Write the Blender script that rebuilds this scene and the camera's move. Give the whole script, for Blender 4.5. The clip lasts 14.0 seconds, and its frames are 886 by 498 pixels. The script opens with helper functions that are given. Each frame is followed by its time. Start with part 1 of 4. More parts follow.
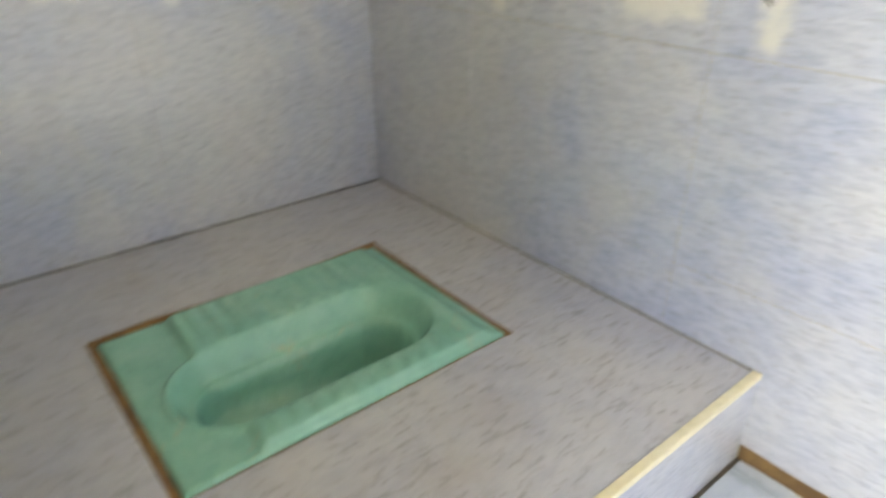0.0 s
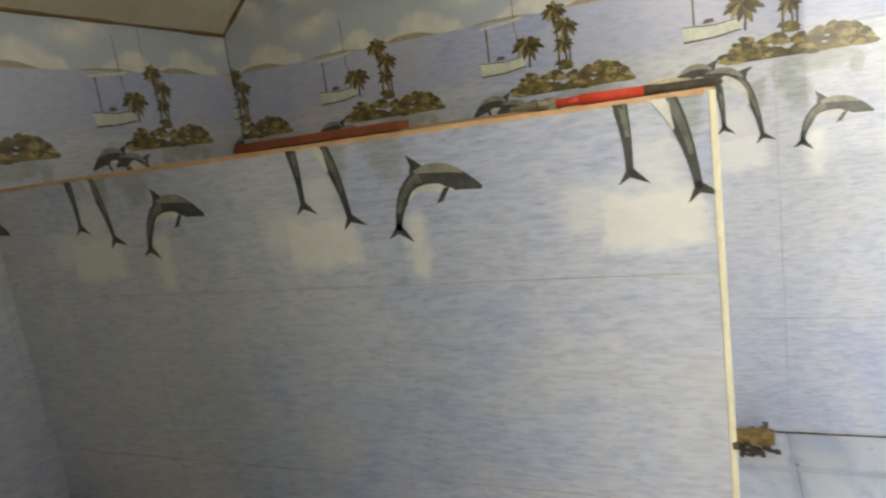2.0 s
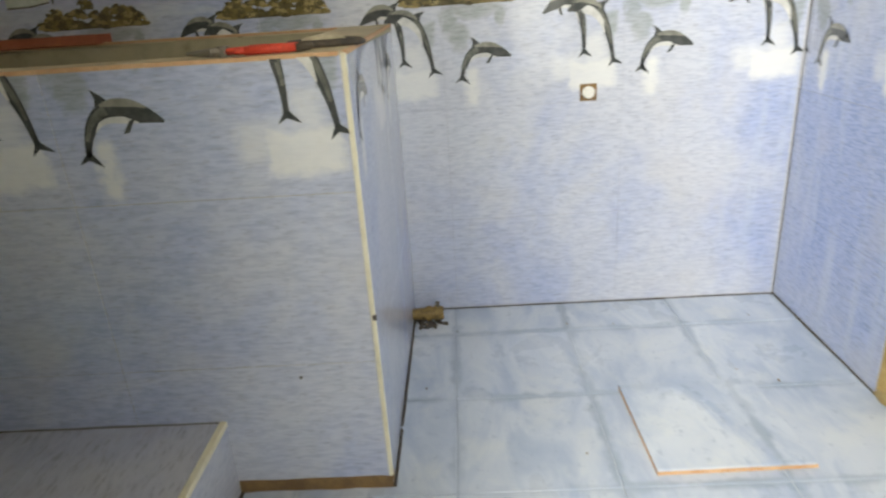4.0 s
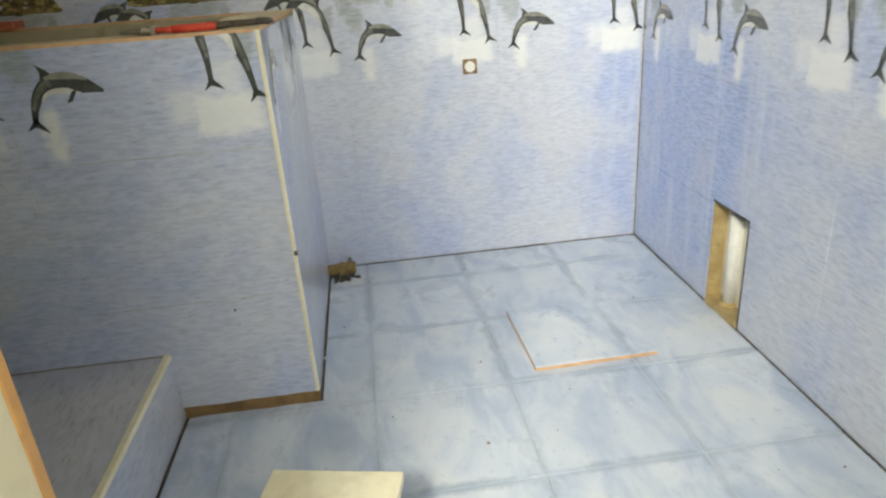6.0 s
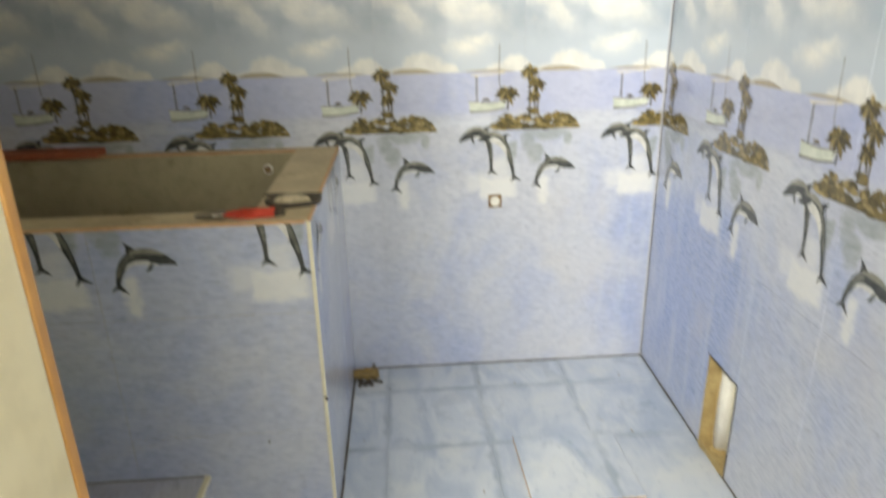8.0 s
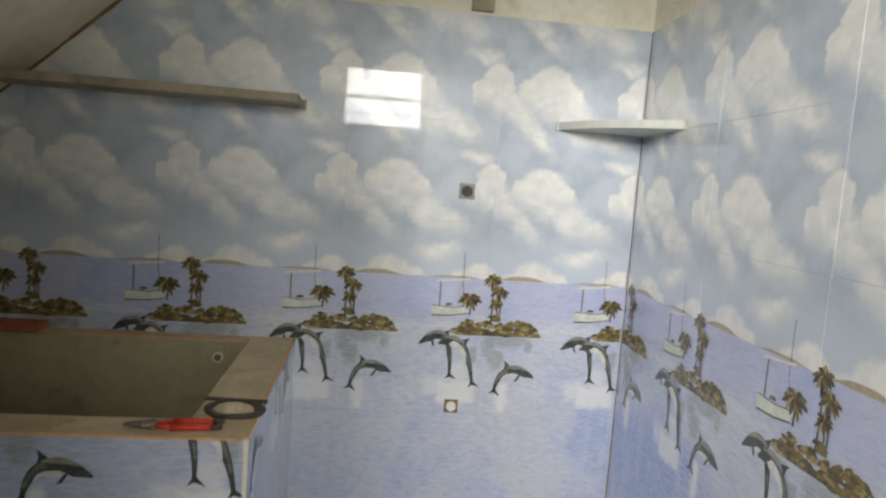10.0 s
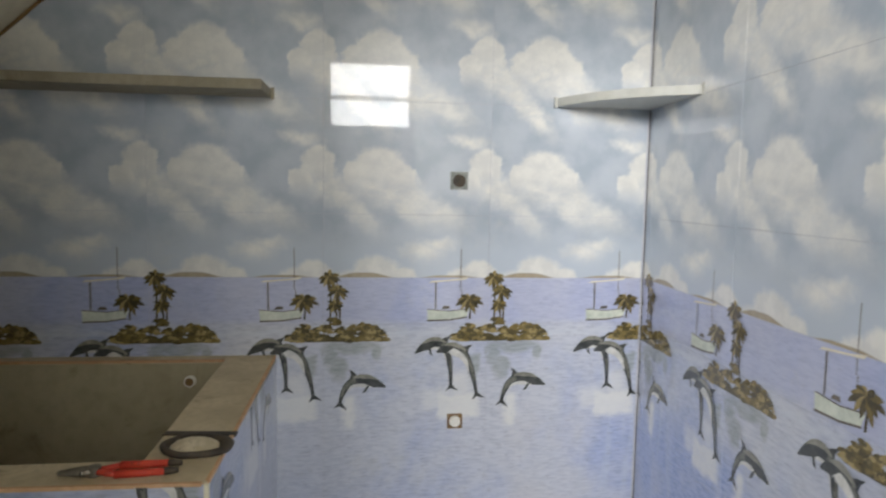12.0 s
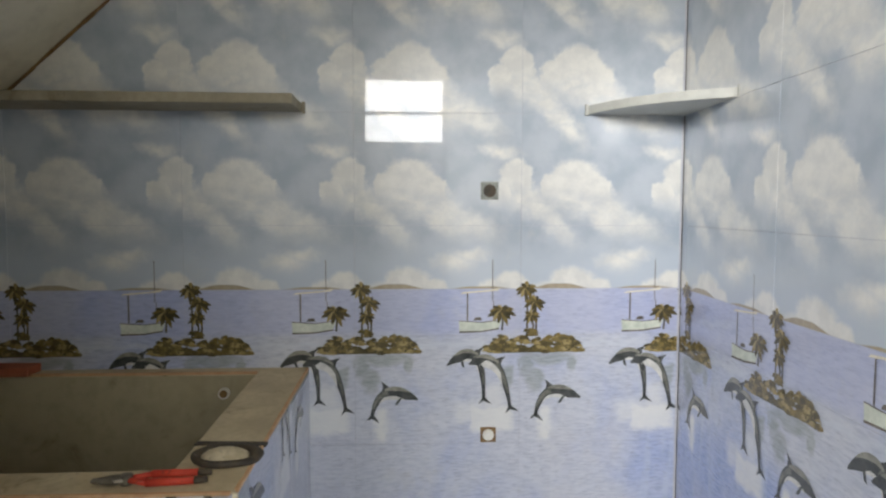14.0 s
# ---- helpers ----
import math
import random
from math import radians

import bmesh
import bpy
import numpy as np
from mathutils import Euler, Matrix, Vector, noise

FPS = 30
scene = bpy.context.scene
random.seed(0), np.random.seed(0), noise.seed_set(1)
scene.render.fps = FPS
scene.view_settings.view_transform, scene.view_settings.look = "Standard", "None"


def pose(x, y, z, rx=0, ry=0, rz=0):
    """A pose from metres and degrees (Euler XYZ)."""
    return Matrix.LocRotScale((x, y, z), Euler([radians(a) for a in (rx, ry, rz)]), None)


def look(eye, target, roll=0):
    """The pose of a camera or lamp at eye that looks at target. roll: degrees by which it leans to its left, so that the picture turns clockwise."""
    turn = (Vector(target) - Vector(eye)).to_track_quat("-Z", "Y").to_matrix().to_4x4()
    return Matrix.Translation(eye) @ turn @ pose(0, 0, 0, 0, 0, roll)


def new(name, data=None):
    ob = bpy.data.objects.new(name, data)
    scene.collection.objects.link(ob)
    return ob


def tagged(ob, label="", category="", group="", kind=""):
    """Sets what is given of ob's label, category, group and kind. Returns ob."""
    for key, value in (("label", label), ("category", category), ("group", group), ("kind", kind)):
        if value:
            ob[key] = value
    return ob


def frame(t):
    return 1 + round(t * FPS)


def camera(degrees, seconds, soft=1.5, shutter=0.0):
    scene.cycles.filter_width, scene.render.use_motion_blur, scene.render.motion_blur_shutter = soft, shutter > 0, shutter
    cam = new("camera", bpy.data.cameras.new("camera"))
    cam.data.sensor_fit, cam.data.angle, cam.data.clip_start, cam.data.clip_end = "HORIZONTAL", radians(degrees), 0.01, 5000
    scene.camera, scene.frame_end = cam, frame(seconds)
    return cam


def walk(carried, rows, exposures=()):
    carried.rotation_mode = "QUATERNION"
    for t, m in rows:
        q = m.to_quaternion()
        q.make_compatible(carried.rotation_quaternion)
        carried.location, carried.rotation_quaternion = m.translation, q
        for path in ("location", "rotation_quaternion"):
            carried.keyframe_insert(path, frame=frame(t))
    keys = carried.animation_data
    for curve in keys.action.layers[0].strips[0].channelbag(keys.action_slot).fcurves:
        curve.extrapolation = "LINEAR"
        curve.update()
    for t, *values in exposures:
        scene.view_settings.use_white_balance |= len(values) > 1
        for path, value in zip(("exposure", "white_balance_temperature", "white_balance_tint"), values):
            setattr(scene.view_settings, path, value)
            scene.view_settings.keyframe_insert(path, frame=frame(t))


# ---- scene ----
cam = camera(69.0, 14.0, soft=2.3, shutter=0.5)
PATH = [
    (0, (0.11, 0.225, 0.818), (1.231, 1.589, -0.122), 0.1),
    (0.5, (0.107, 0.229, 0.806), (1.63, 1.363, 0.178), -4.7),
    (1, (0.117, 0.223, 0.843), (1.816, 1.179, 0.396), -8.0),
    (1.5, (0.119, 0.216, 0.85), (1.874, 1.107, 0.498), -8.4),
    (2, (0.119, 0.214, 0.862), (1.928, 0.988, 0.504), -8.0),
    (2.5, (0.102, 0.176, 0.887), (1.938, 0.809, 0.41), -7.0),
    (3, (0.065, 0.124, 0.927), (1.9, 0.66, 0.341), -6.6),
    (3.5, (0.007, 0.085, 0.94), (1.867, 0.422, 0.286), -5.4),
    (4, (-0.073, 0.027, 0.933), (1.792, 0.1, 0.215), -3.8),
    (4.2, (-0.117, 0.012, 0.904), (1.753, 0.061, 0.196), -4.3),
    (6.3, (-0.387, 0.022, 0.939), (1.454, -0.221, 0.197), -3.5),
    (6.5, (-0.405, 0.027, 0.966), (1.441, -0.242, 0.246), -3.0),
    (7, (-0.433, 0.017, 1.04), (1.389, -0.243, 0.256), -3.6),
    (7.5, (-0.428, 0.017, 1.159), (1.37, -0.236, 0.32), 0.4),
    (8, (-0.433, -0.013, 1.297), (1.444, -0.128, 0.619), -1.2),
    (8.5, (-0.469, 0.008, 1.402), (1.474, -0.06, 0.933), 1.5),
    (9, (-0.444, -0.017, 1.43), (1.515, -0.146, 1.046), 3.7),
    (9.2, (-0.436, -0.023, 1.436), (1.532, -0.157, 1.101), 4.5),
    (11.3, (-0.194, -0.043, 1.402), (1.777, -0.372, 1.324), 2.3),
    (11.5, (-0.174, -0.068, 1.399), (1.797, -0.381, 1.261), 1.7),
    (12, (-0.143, -0.078, 1.384), (1.837, -0.3, 1.204), 1.0),
    (12.5, (-0.134, -0.091, 1.362), (1.856, -0.172, 1.175), 1.1),
    (13, (-0.134, -0.098, 1.366), (1.858, -0.189, 1.213), -0.1),
    (13.5, (-0.13, -0.1, 1.363), (1.861, -0.221, 1.218), 0.4),
    (14, (-0.133, -0.099, 1.366), (1.86, -0.205, 1.236), 0.1),
]
LIGHTNESS = [(0, 1.9, 7200, 6), (0.5, 1.65, 7200, 7), (1, 1.15, 7400, 7), (1.5, 0.95, 7500, 6), (2.5, 0.6, 7100, 5), (3.5, 0.42, 6900, 5), (4.2, 0.3, 6850, 4), (6.5, 0.24, 6900, 2),
             (7.5, 0.18, 7000, 2), (8.5, 0.12, 7200, 6), (9, -0.16, 7000, 7), (11.5, -0.5, 6450, 9), (14, -0.4, 6450, 9)]
walk(cam, [(t, look(eye, target, roll)) for t, eye, target, roll in PATH], LIGHTNESS)

# ---- light ----
world = bpy.data.worlds.new("world")
scene.world = world
world.use_nodes = True
wn = world.node_tree.nodes
sky = wn.new("ShaderNodeTexSky")
sky.sky_type, sky.sun_disc, sky.sun_elevation, sky.sun_rotation = "NISHITA", False, radians(50), radians(200)
wn["Background"].inputs["Strength"].default_value = 0.12
world.node_tree.links.new(sky.outputs["Color"], wn["Background"].inputs["Color"])

# Main planes of the place, in metres.
FAR, RIGHT, LEFT = 1.81, -0.940, 1.566      # far wall x, right wall y, left wall y
TANK_X, TANK_Y, TANK_Z = 0.995, 0.203, 0.868   # basin: front face, side face, rim height
STEP_Y, STEP_Z = 0.524, 0.178               # raised platform
DOOR_X, DOOR_L, DOOR_R, DOOR_H = 0.036, 0.268, -0.60, 2.11
BACK = -1.50                                # outer wall of the unseen shell added behind the doorway
TOP, TILED = 2.5, 2.0
TW, TH, ROW0 = 0.504, 0.336, -0.034         # wall tile width, height, lowest course line
SHELL_H = 2.95                                # height of that added shell
WIN = (-0.40, 1.06, 1.88, 2.48)             # daylight opening in the outer wall: y0 y1 z0 z1


def area_lamp(name, m, w, h, power, colour):
    d = bpy.data.lights.new(name, "AREA")
    d.shape, d.size, d.size_y, d.energy, d.color = "RECTANGLE", w, h, power, colour
    ob = new(name, d)
    ob.matrix_world = m
    return ob


SIDE = 1.82                                 # end wall of the added shell
area_lamp("sky_light", look((BACK - 0.16, 0.75, 2.18), (0.5, 0.75, 2.18)), 0.66, 0.62, 205, (1.0, 0.98, 0.95))
area_lamp("yard_light", look((BACK - 0.16, -0.03, 2.18), (0.5, -0.03, 2.18)), 0.70, 0.62, 40, (1.0, 0.98, 0.95))
FILL_GAP = (-1.22, -0.42, 0.35, 2.40)           # unseen gap added for fill light on the basin front: y0 y1 z0 z1
area_lamp("fill_light", look((BACK - 0.16, -0.82, 1.375), (0.5, -0.82, 1.375)), 0.84, 2.10, 13, (1.0, 0.97, 0.92))
SKEW = Matrix.Translation((FAR, RIGHT, 0)) @ pose(0, 0, 0, 0, 0, -1.75) @ Matrix.Translation((-FAR, -RIGHT, 0))   # the right wall stands a little out of square


# ---- materials ----
class Nodes:
    def __init__(self, name):
        self.mat = bpy.data.materials.new(name)
        self.mat.use_nodes = True
        self.t = self.mat.node_tree
        self.bsdf = self.t.nodes["Principled BSDF"]

    def put(self, socket, value):
        if isinstance(value, bpy.types.NodeSocket):
            self.t.links.new(value, socket)
        elif value is not None:
            socket.default_value = (*value, 1) if isinstance(value, tuple) and len(value) == 3 and socket.type == "RGBA" else value

    def math(self, op, a, b=None, c=None, clamp=False):
        n = self.t.nodes.new("ShaderNodeMath")
        n.operation, n.use_clamp = op, clamp
        for s, v in zip(n.inputs, (a, b, c)):
            self.put(s, v)
        return n.outputs[0]

    def ramp(self, v, a, b, lo=0.0, hi=1.0):
        n = self.t.nodes.new("ShaderNodeMapRange")
        n.interpolation_type = "SMOOTHSTEP"
        for s, x in zip(n.inputs, (v, a, b, lo, hi)):
            self.put(s, x)
        return n.outputs[0]

    def mix(self, f, a, b, mode="MIX"):
        n = self.t.nodes.new("ShaderNodeMix")
        n.data_type, n.blend_type = "RGBA", mode
        self.put(n.inputs["Factor"], f)
        self.put(n.inputs[6], a)
        self.put(n.inputs[7], b)
        return n.outputs[2]

    def coords(self, kind="Object"):
        return self.t.nodes.new("ShaderNodeTexCoord").outputs[kind]

    def scaled(self, vec, s):
        n = self.t.nodes.new("ShaderNodeMapping")
        n.inputs["Scale"].default_value = s
        self.put(n.inputs["Vector"], vec)
        return n.outputs[0]

    def noise(self, vec, scale, detail=4.0, rough=0.55, warp=0.0):
        n = self.t.nodes.new("ShaderNodeTexNoise")
        self.put(n.inputs["Vector"], vec)
        n.inputs["Scale"].default_value, n.inputs["Detail"].default_value = scale, detail
        n.inputs["Roughness"].default_value, n.inputs["Distortion"].default_value = rough, warp
        return n.outputs["Fac"]

    def world_place(self):
        return self.t.nodes.new("ShaderNodeNewGeometry").outputs["Position"]

    def random(self):
        return self.t.nodes.new("ShaderNodeObjectInfo").outputs["Random"]

    def done(self, colour, rough, bump=None, strength=0.2, dist=0.004, metal=0.0, spec=0.5, coat=0.0):
        self.put(self.bsdf.inputs["Base Color"], colour)
        self.put(self.bsdf.inputs["Roughness"], rough)
        self.put(self.bsdf.inputs["Metallic"], metal)
        self.put(self.bsdf.inputs["Specular IOR Level"], spec)
        self.put(self.bsdf.inputs["Coat Weight"], coat)
        if bump is not None:
            n = self.t.nodes.new("ShaderNodeBump")
            n.inputs["Strength"].default_value, n.inputs["Distance"].default_value = strength, dist
            self.put(n.inputs["Height"], bump)
            self.put(self.bsdf.inputs["Normal"], n.outputs[0])
        return self.mat


def sea_colour(m, vec, stretch=(30, 30, 165)):
    """Rippled sea print: short flat strokes over slow drifts of tone, under an uneven dried cement wash that thins
    about one point.
    """
    fine = m.noise(m.scaled(vec, stretch), 1.0, 5, 0.62, 0.3)
    broad = m.noise(m.scaled(vec, (2.6, 2.6, 2.2)), 1.0, 4, 0.6, 0.5)
    warm = m.noise(vec, 4.3, 2)
    c = m.mix(m.ramp(fine, 0.30, 0.66), (0.20, 0.28, 0.56), (0.38, 0.46, 0.73))
    c = m.mix(m.ramp(fine, 0.36, 0.25, 0, 0.5), c, (0.14, 0.16, 0.30))
    wash = m.mix(m.ramp(fine, 0.32, 0.62), (0.53, 0.55, 0.61), (0.65, 0.66, 0.70))
    # Bluer, with pale upright streaks, about one point by the right wall.
    n = m.t.nodes.new("ShaderNodeVectorMath")
    n.operation = "DISTANCE"
    m.put(n.inputs[0], vec)
    n.inputs[1].default_value = (1.42, -1.12, 0.45)
    patch_dist = m.math("MULTIPLY_ADD", broad, 0.5, n.outputs["Value"])
    f = m.math("MULTIPLY", m.ramp(broad, 0.30, 0.62, 0.36, 0.86), m.ramp(patch_dist, 0.48, 0.86, 0.12, 1.0))
    c = m.mix(f, c, wash)
    run = m.noise(m.scaled(vec, (17, 17, 1.6)), 1.0, 4, 0.6, 0.2)
    c = m.mix(m.math("MULTIPLY", m.ramp(run, 0.50, 0.66), m.ramp(patch_dist, 1.05, 0.55, 0, 0.5)), c, (0.56, 0.62, 0.72))
    stroke = m.noise(m.scaled(vec, tuple(x * 1.35 for x in stretch)), 1.0, 3, 0.5, 0.2)
    c = m.mix(m.ramp(stroke, 0.56, 0.68, 0, 0.36), c, (0.26, 0.27, 0.35))
    return m.mix(m.ramp(warm, 0.5, 0.75, 0, 0.35), c, (0.60, 0.58, 0.58)), fine


def printed_tile_material():
    """Glazed wall tile with a printed sea, a low coast and rows of cumulus clouds. UV: metres along the tile, metres above the floor."""
    m = Nodes("printed_glazed_tile")
    uv = m.coords("UV")
    sep = m.t.nodes.new("ShaderNodeSeparateXYZ")
    m.put(sep.inputs[0], uv)
    u, v = sep.outputs[0], sep.outputs[1]
    place = m.world_place()
    sea, fine = sea_colour(m, place)
    wob = m.math("MULTIPLY_ADD", m.noise(uv, 45, 4), 0.045, -0.0225)
    wob2 = m.math("MULTIPLY_ADD", m.noise(uv, 13, 3), 0.07, -0.035)

    def offset(c):
        d = m.math("SUBTRACT", u, c)
        return m.math("SUBTRACT", m.math("MODULO", m.math("ADD", d, 1.5 * TW), TW), 0.5 * TW)

    def rise(vv, z):
        if vv is v:
            return m.math("SUBTRACT", vv, z)
        return m.math("SUBTRACT", m.math("MODULO", m.math("ADD", m.math("SUBTRACT", vv, z), 1.6 * TH), TH), 0.6 * TH)

    def blob(c, z, ru, rv, vv, inner=0.55, outer=1.25, shake=1.0, sink=0.55):
        a = m.math("DIVIDE", m.math("MULTIPLY_ADD", wob, shake, offset(c)), ru)
        b = m.math("DIVIDE", m.math("MULTIPLY_ADD", wob2, shake * 0.6, rise(vv, z)), rv)
        b = m.math("MULTIPLY_ADD", m.math("MINIMUM", b, 0.0), sink, m.math("MAXIMUM", b, 0.0))
        r = m.math("SQRT", m.math("ADD", m.math("MULTIPLY", a, a), m.math("MULTIPLY", b, b)))
        return m.ramp(r, outer, inner)

    def box(c, z, hu, hv, soft=0.030):
        a = m.ramp(m.math("ABSOLUTE", m.math("ADD", wob, offset(c))), hu, hu - soft)
        b = m.ramp(m.math("ABSOLUTE", m.math("ADD", wob2, m.math("SUBTRACT", v, z))), hv, hv - soft)
        return m.math("MULTIPLY", a, b)

    def most(parts):
        out = parts[0]
        for p in parts[1:]:
            out = m.math("MAXIMUM", out, p)
        return out

    def screen(parts):
        out = parts[0]
        for p in parts[1:]:
            out = m.math("SUBTRACT", m.math("ADD", out, p), m.math("MULTIPLY", out, p))
        return out

    # foam under the leaping animals, and the faint mirrored shapes below the islet
    foam = most([box(-0.088, 0.716, 0.080, 0.054, 0.026), m.math("MULTIPLY", box(-0.150, 0.735, 0.066, 0.052, 0.035), 0.6), m.math("MULTIPLY", box(-0.080, 0.785, 0.055, 0.060, 0.045), 0.7),
                 box(0.078, 0.70, 0.032, 0.066)])
    foam = m.math("MULTIPLY", foam, m.ramp(m.noise(uv, 26, 3), 0.30, 0.60, 0.88, 1.0))
    sea = m.mix(m.math("MULTIPLY", foam, 0.82), sea, (0.80, 0.80, 0.78))
    ghost = most([blob(0.046, 0.846, 0.036, 0.034, v, 0.5, 1.1), blob(-0.040, 0.852, 0.024, 0.032, v, 0.5, 1.1), blob(0.020, 0.890, 0.030, 0.036, v, 0.4, 1.1),
                  blob(0.085, 0.908, 0.105, 0.016, v, 0.5, 1.1), blob(0.160, 0.894, 0.018, 0.020, v, 0.4, 1.1)])
    sea = m.mix(m.math("MULTIPLY", ghost, m.ramp(fine, 0.3, 0.6, 0.78, 0.5)), sea, (0.25, 0.28, 0.26))
    sea = m.mix(m.math("MULTIPLY", box(-0.205, 0.950, 0.105, 0.016, 0.014), 0.5), sea, (0.62, 0.66, 0.74))
    sea = m.mix(m.math("MULTIPLY", m.ramp(v, 0.96, 1.0), m.ramp(v, 1.16, 1.10)), sea, m.mix(0.35, sea, (0.36, 0.40, 0.72)))
    # clouds, one pattern per course of tiles
    vv = m.math("MODULO", m.math("ADD", v, 10 * TH - 1.31), TH)
    domes = [(0.165, 0.132, 0.088, 0.078), (0.098, 0.116, 0.048, 0.050), (0.232, 0.110, 0.050, 0.048), (-0.015, 0.140, 0.056, 0.064), (-0.066, 0.104, 0.040, 0.042)]
    drifts = [(0.165, 0.080, 0.110, 0.060, 10), (0.270, 0.055, 0.120, 0.048, 38), (0.365, -0.010, 0.105, 0.045, 30), (0.000, 0.080, 0.075, 0.050, 20), (0.055, 0.055, 0.125, 0.036, 48),
              (0.130, -0.030, 0.100, 0.036, 45), (0.440, 0.220, 0.070, 0.030, 12), (0.265, 0.005, 0.090, 0.040, 35)]

    def dome(c, z, ru, rv):
        return m.math("MULTIPLY", blob(c, z, ru, rv, vv, 0.78, 1.08, 1.0, 0.5), m.ramp(rise(vv, z), -1.7 * rv, 0.1 * rv))

    def drift(c, z, ln, wd, turn):
        du, dv = m.math("MULTIPLY_ADD", wob, 1.3, offset(c)), m.math("MULTIPLY_ADD", wob2, 0.9, rise(vv, z))
        co, si = math.cos(radians(turn)), math.sin(radians(turn))
        p = m.math("SUBTRACT", m.math("MULTIPLY", du, co / ln), m.math("MULTIPLY", dv, si / ln))
        q = m.math("ADD", m.math("MULTIPLY", du, si / wd), m.math("MULTIPLY", dv, co / wd))
        return m.ramp(m.math("SQRT", m.math("ADD", m.math("MULTIPLY", p, p), m.math("MULTIPLY", q, q))), 1.35, 0.15)

    wisp = m.ramp(m.noise(m.scaled(uv, (1.0, 1.5, 1.0)), 16, 4, 0.6, 0.5), 0.30, 0.62, 0.62, 1.0)
    heads = most([dome(*d) for d in domes] + [m.math("MULTIPLY", screen([drift(*d) for d in drifts]), wisp)])
    low = most([blob(0.160, 1.125, 0.082, 0.062, v, 0.75, 1.1, 0.9), blob(0.235, 1.115, 0.050, 0.035, v, 0.7, 1.1, 0.8), blob(-0.030, 1.122, 0.058, 0.052, v, 0.72, 1.1, 0.9), blob(-0.095, 1.115, 0.045, 0.035, v, 0.6),
                blob(0.08, 1.112, 0.06, 0.028, v, 0.5), blob(0.30, 1.205, 0.085, 0.026, v, 0.0, 1.2, 1.4), blob(-0.16, 1.225, 0.07, 0.020, v, 0.0, 1.2, 1.4)])
    upper = m.ramp(v, 1.20, 1.33)
    cloud = m.math("MAXIMUM", m.math("MULTIPLY", heads, upper), low)
    haze = m.noise(uv, 9, 4)
    air = m.mix(m.ramp(haze, 0.3, 0.7), (0.36, 0.42, 0.50), (0.48, 0.53, 0.60))
    air = m.mix(m.ramp(v, 1.30, 1.16), air, (0.50, 0.56, 0.64))
    puff = m.mix(m.ramp(m.noise(uv, 22, 4), 0.35, 0.65), (0.72, 0.71, 0.68), (0.84, 0.82, 0.77))
    skyc = m.mix(m.math("MULTIPLY", cloud, 0.88), air, puff)
    # the coast: a low brown rise on the waterline
    d = offset(0.12)
    hill = m.math("MULTIPLY_ADD", m.ramp(m.math("ABSOLUTE", d), 0.10, 0.02), 0.015, 1.118)
    hill = m.math("MULTIPLY_ADD", m.ramp(m.math("ABSOLUTE", offset(-0.12)), 0.10, 0.03), 0.007, hill)
    above = m.ramp(m.math("SUBTRACT", v, hill), -0.0015, 0.0015)
    land = m.mix(m.noise(uv, 70, 3), (0.26, 0.20, 0.13), (0.50, 0.43, 0.30))
    c = m.mix(m.ramp(m.math("SUBTRACT", v, 1.118), -0.001, 0.001), sea, land)
    c = m.mix(above, c, skyc)
    # dust and dried splashes of cement
    dirt = m.noise(place, 6.5, 6, 0.7)
    c = m.mix(m.ramp(dirt, 0.56, 0.78, 0, 0.35), c, (0.62, 0.61, 0.58))
    rough = m.ramp(m.noise(place, 9, 4), 0.35, 0.7, 0.40, 0.52)
    m.bsdf.inputs["Coat Roughness"].default_value = 0.03
    m.bsdf.inputs["Coat IOR"].default_value = 1.5
    return m.done(c, rough, m.noise(place, 7, 2), 0.04, 0.004, spec=0.95, coat=0.75)


def plain(name, a, b, scale, rough, bump=0.15, fine=None, spec=0.5, metal=0.0, stain=None, dist=0.003, coat=0.0):
    """Two tones by slow noise, a finer grain, and stains with their own shapes."""
    m = Nodes(name)
    p = m.world_place()
    slow, grain = m.noise(p, scale, 5, 0.6), m.noise(p, fine or scale * 9, 4)
    c = m.mix(m.ramp(slow, 0.3, 0.7), a, b)
    c = m.mix(m.ramp(grain, 0.4, 0.75, 0, 0.3), c, tuple(x * 0.72 for x in a))
    if stain:
        c = m.mix(m.ramp(m.noise(p, scale * 1.7, 6, 0.7, 0.6), 0.56, 0.74, 0, 0.75), c, stain)
    return m.done(c, m.ramp(slow, 0.3, 0.7, rough * 0.8, min(1, rough * 1.2)), grain, bump, dist, metal, spec, coat)


